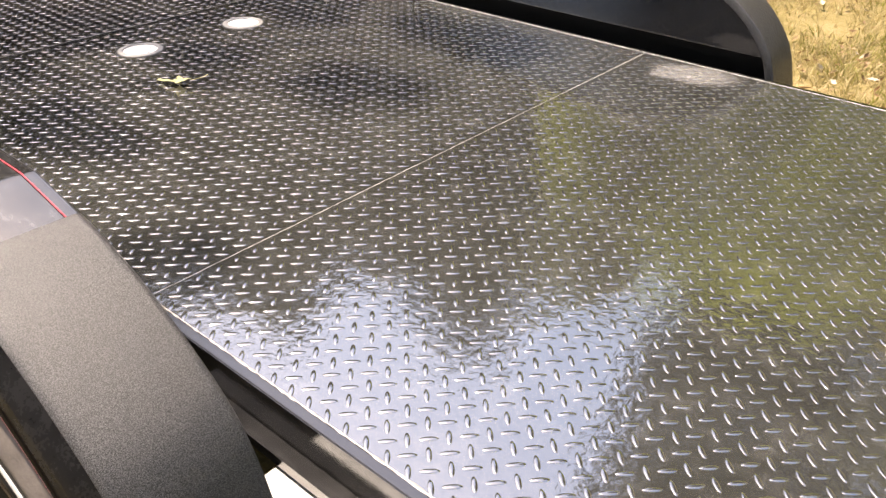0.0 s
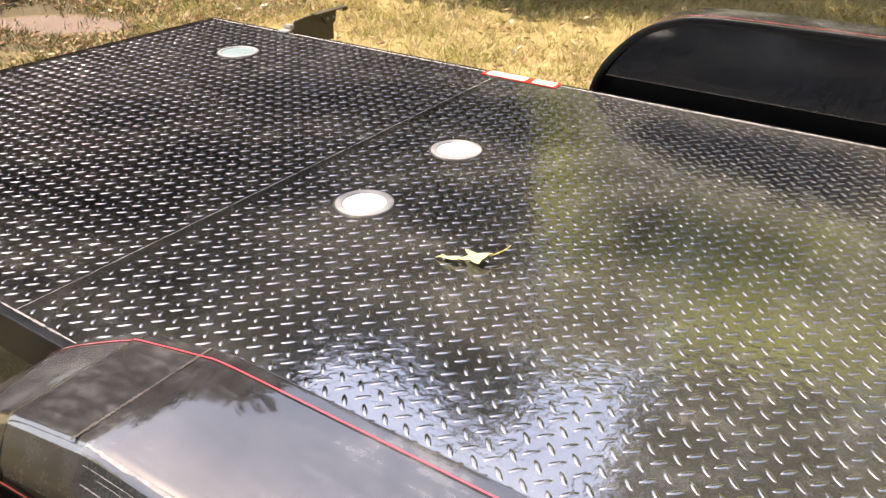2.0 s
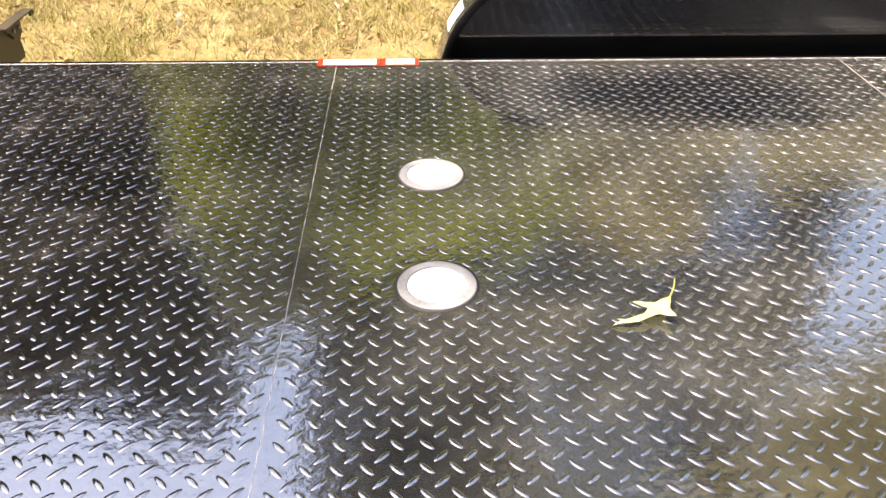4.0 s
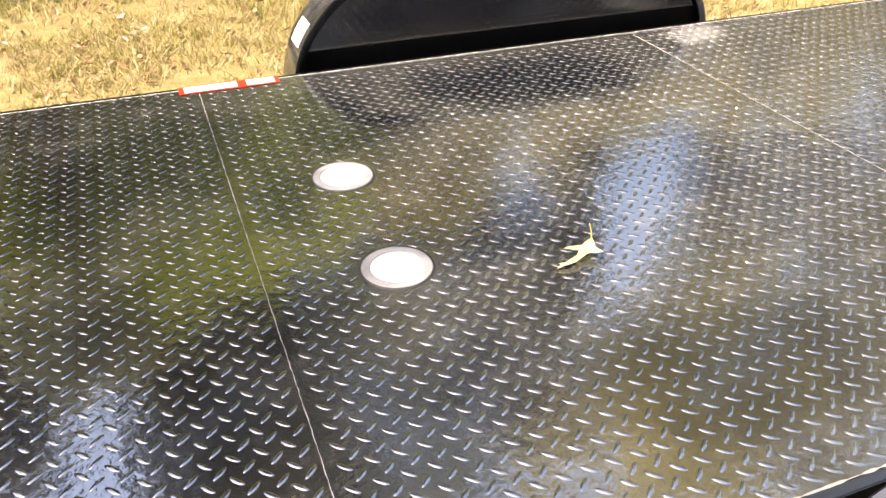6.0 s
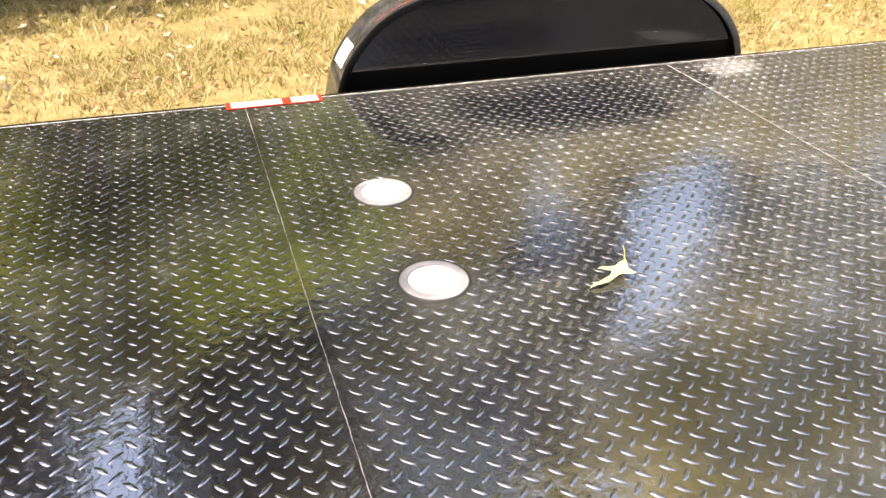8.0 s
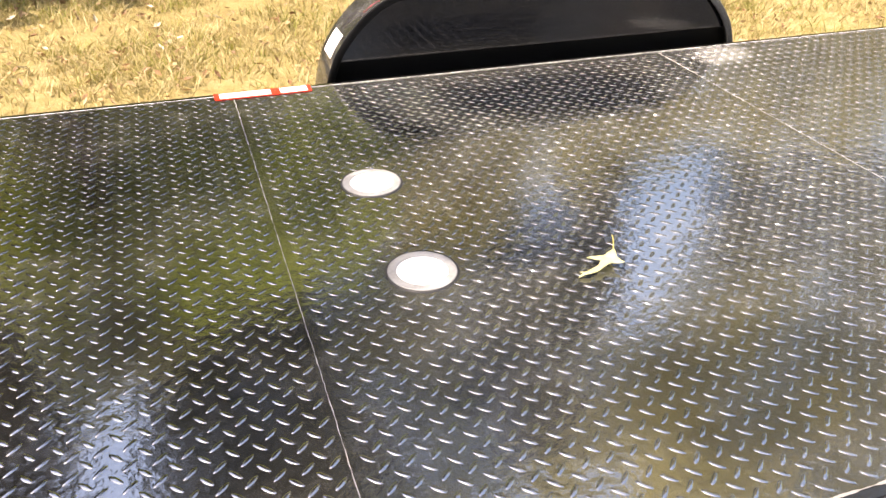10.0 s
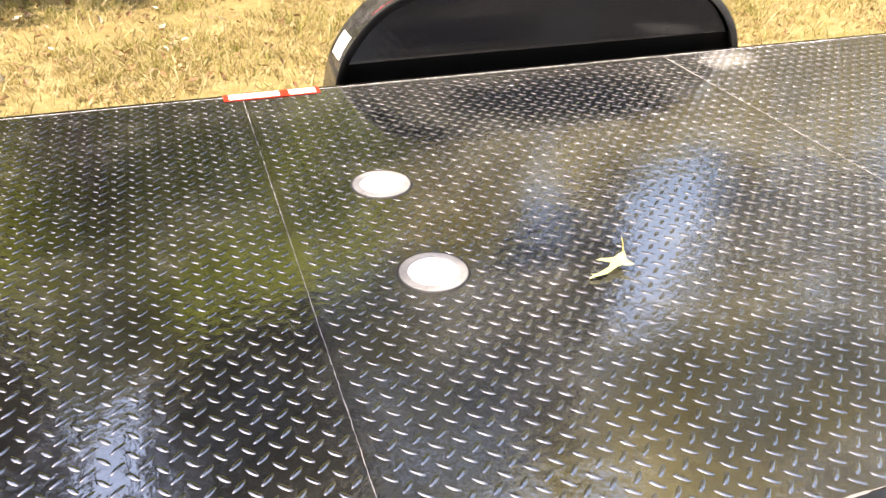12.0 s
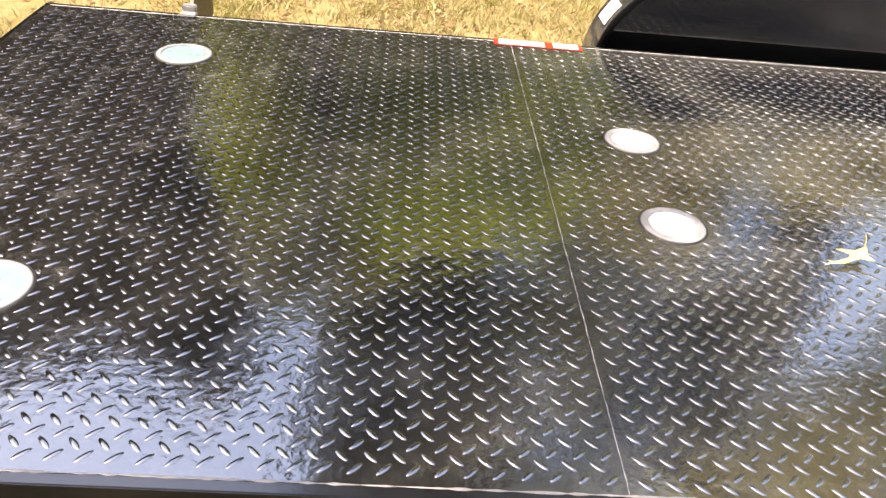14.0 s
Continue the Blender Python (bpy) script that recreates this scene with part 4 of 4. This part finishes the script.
# ---------------------------------------------------------------- the fallen leaf
def fallen_leaf():
    """A three-lobed leaf, its tips curled up a little, with a long stalk."""
    outline = [(0.672, 0.700, 0.020), (0.668, 0.684, 0.015), (0.662, 0.664, 0.010), (0.665, 0.651, 0.007), (0.668, 0.637, 0.004), (0.652, 0.642, 0.006), (0.640, 0.649, 0.009), (0.628, 0.649, 0.010), (0.612, 0.640, 0.009), (0.594, 0.633, 0.007), (0.574, 0.632, 0.005), (0.546, 0.635, 0.004),
               (0.562, 0.641, 0.006), (0.556, 0.647, 0.008), (0.578, 0.646, 0.008), (0.596, 0.650, 0.010), (0.612, 0.660, 0.012), (0.622, 0.671, 0.013), (0.608, 0.681, 0.015), (0.595, 0.695, 0.018), (0.618, 0.690, 0.017), (0.636, 0.687, 0.016), (0.652, 0.692, 0.018)]
    bm = bmesh.new()
    spots = [Vector((x, y, 0.3 * z + 0.004 + 0.14 * (x - 0.546))) for x, y, z in outline]
    heart = Vector((0.642, 0.668, 0.020))
    spots = [Vector((heart.x + (q.x - heart.x) * 0.88, heart.y + (q.y - heart.y) * 0.84, q.z * 0.85)) for q in spots]
    vs = [bm.verts.new(q) for q in spots]
    bm.faces.new(vs)
    bmesh.ops.triangulate(bm, faces=bm.faces)
    bmesh.ops.subdivide_edges(bm, edges=bm.edges, cuts=2, use_grid_fill=True)
    for v in bm.verts:
        v.co.z += 0.004 * noise.noise(v.co * 60) - 0.003 * math.exp(-((v.co - heart).length / 0.02) ** 2)
    bmesh.ops.recalc_face_normals(bm, faces=bm.faces)
    bmesh.ops.solidify(bm, geom=bm.faces, thickness=0.0006)
    leaf = part("leaf", bm, M_LEAF, None, smooth=True)
    tagged(leaf, "curled yellow-green fallen leaf lying on the deck", "leaf")
    bm = bmesh.new()
    limb(bm, spline([(0.664, 0.690, 0.0165), (0.673, 0.705, 0.019), (0.682, 0.722, 0.022), (0.687, 0.738, 0.027)], 3), 0.0017, 0.0011, 6)
    part("stalk", bm, M_STALK, leaf, smooth=True)


fallen_leaf()
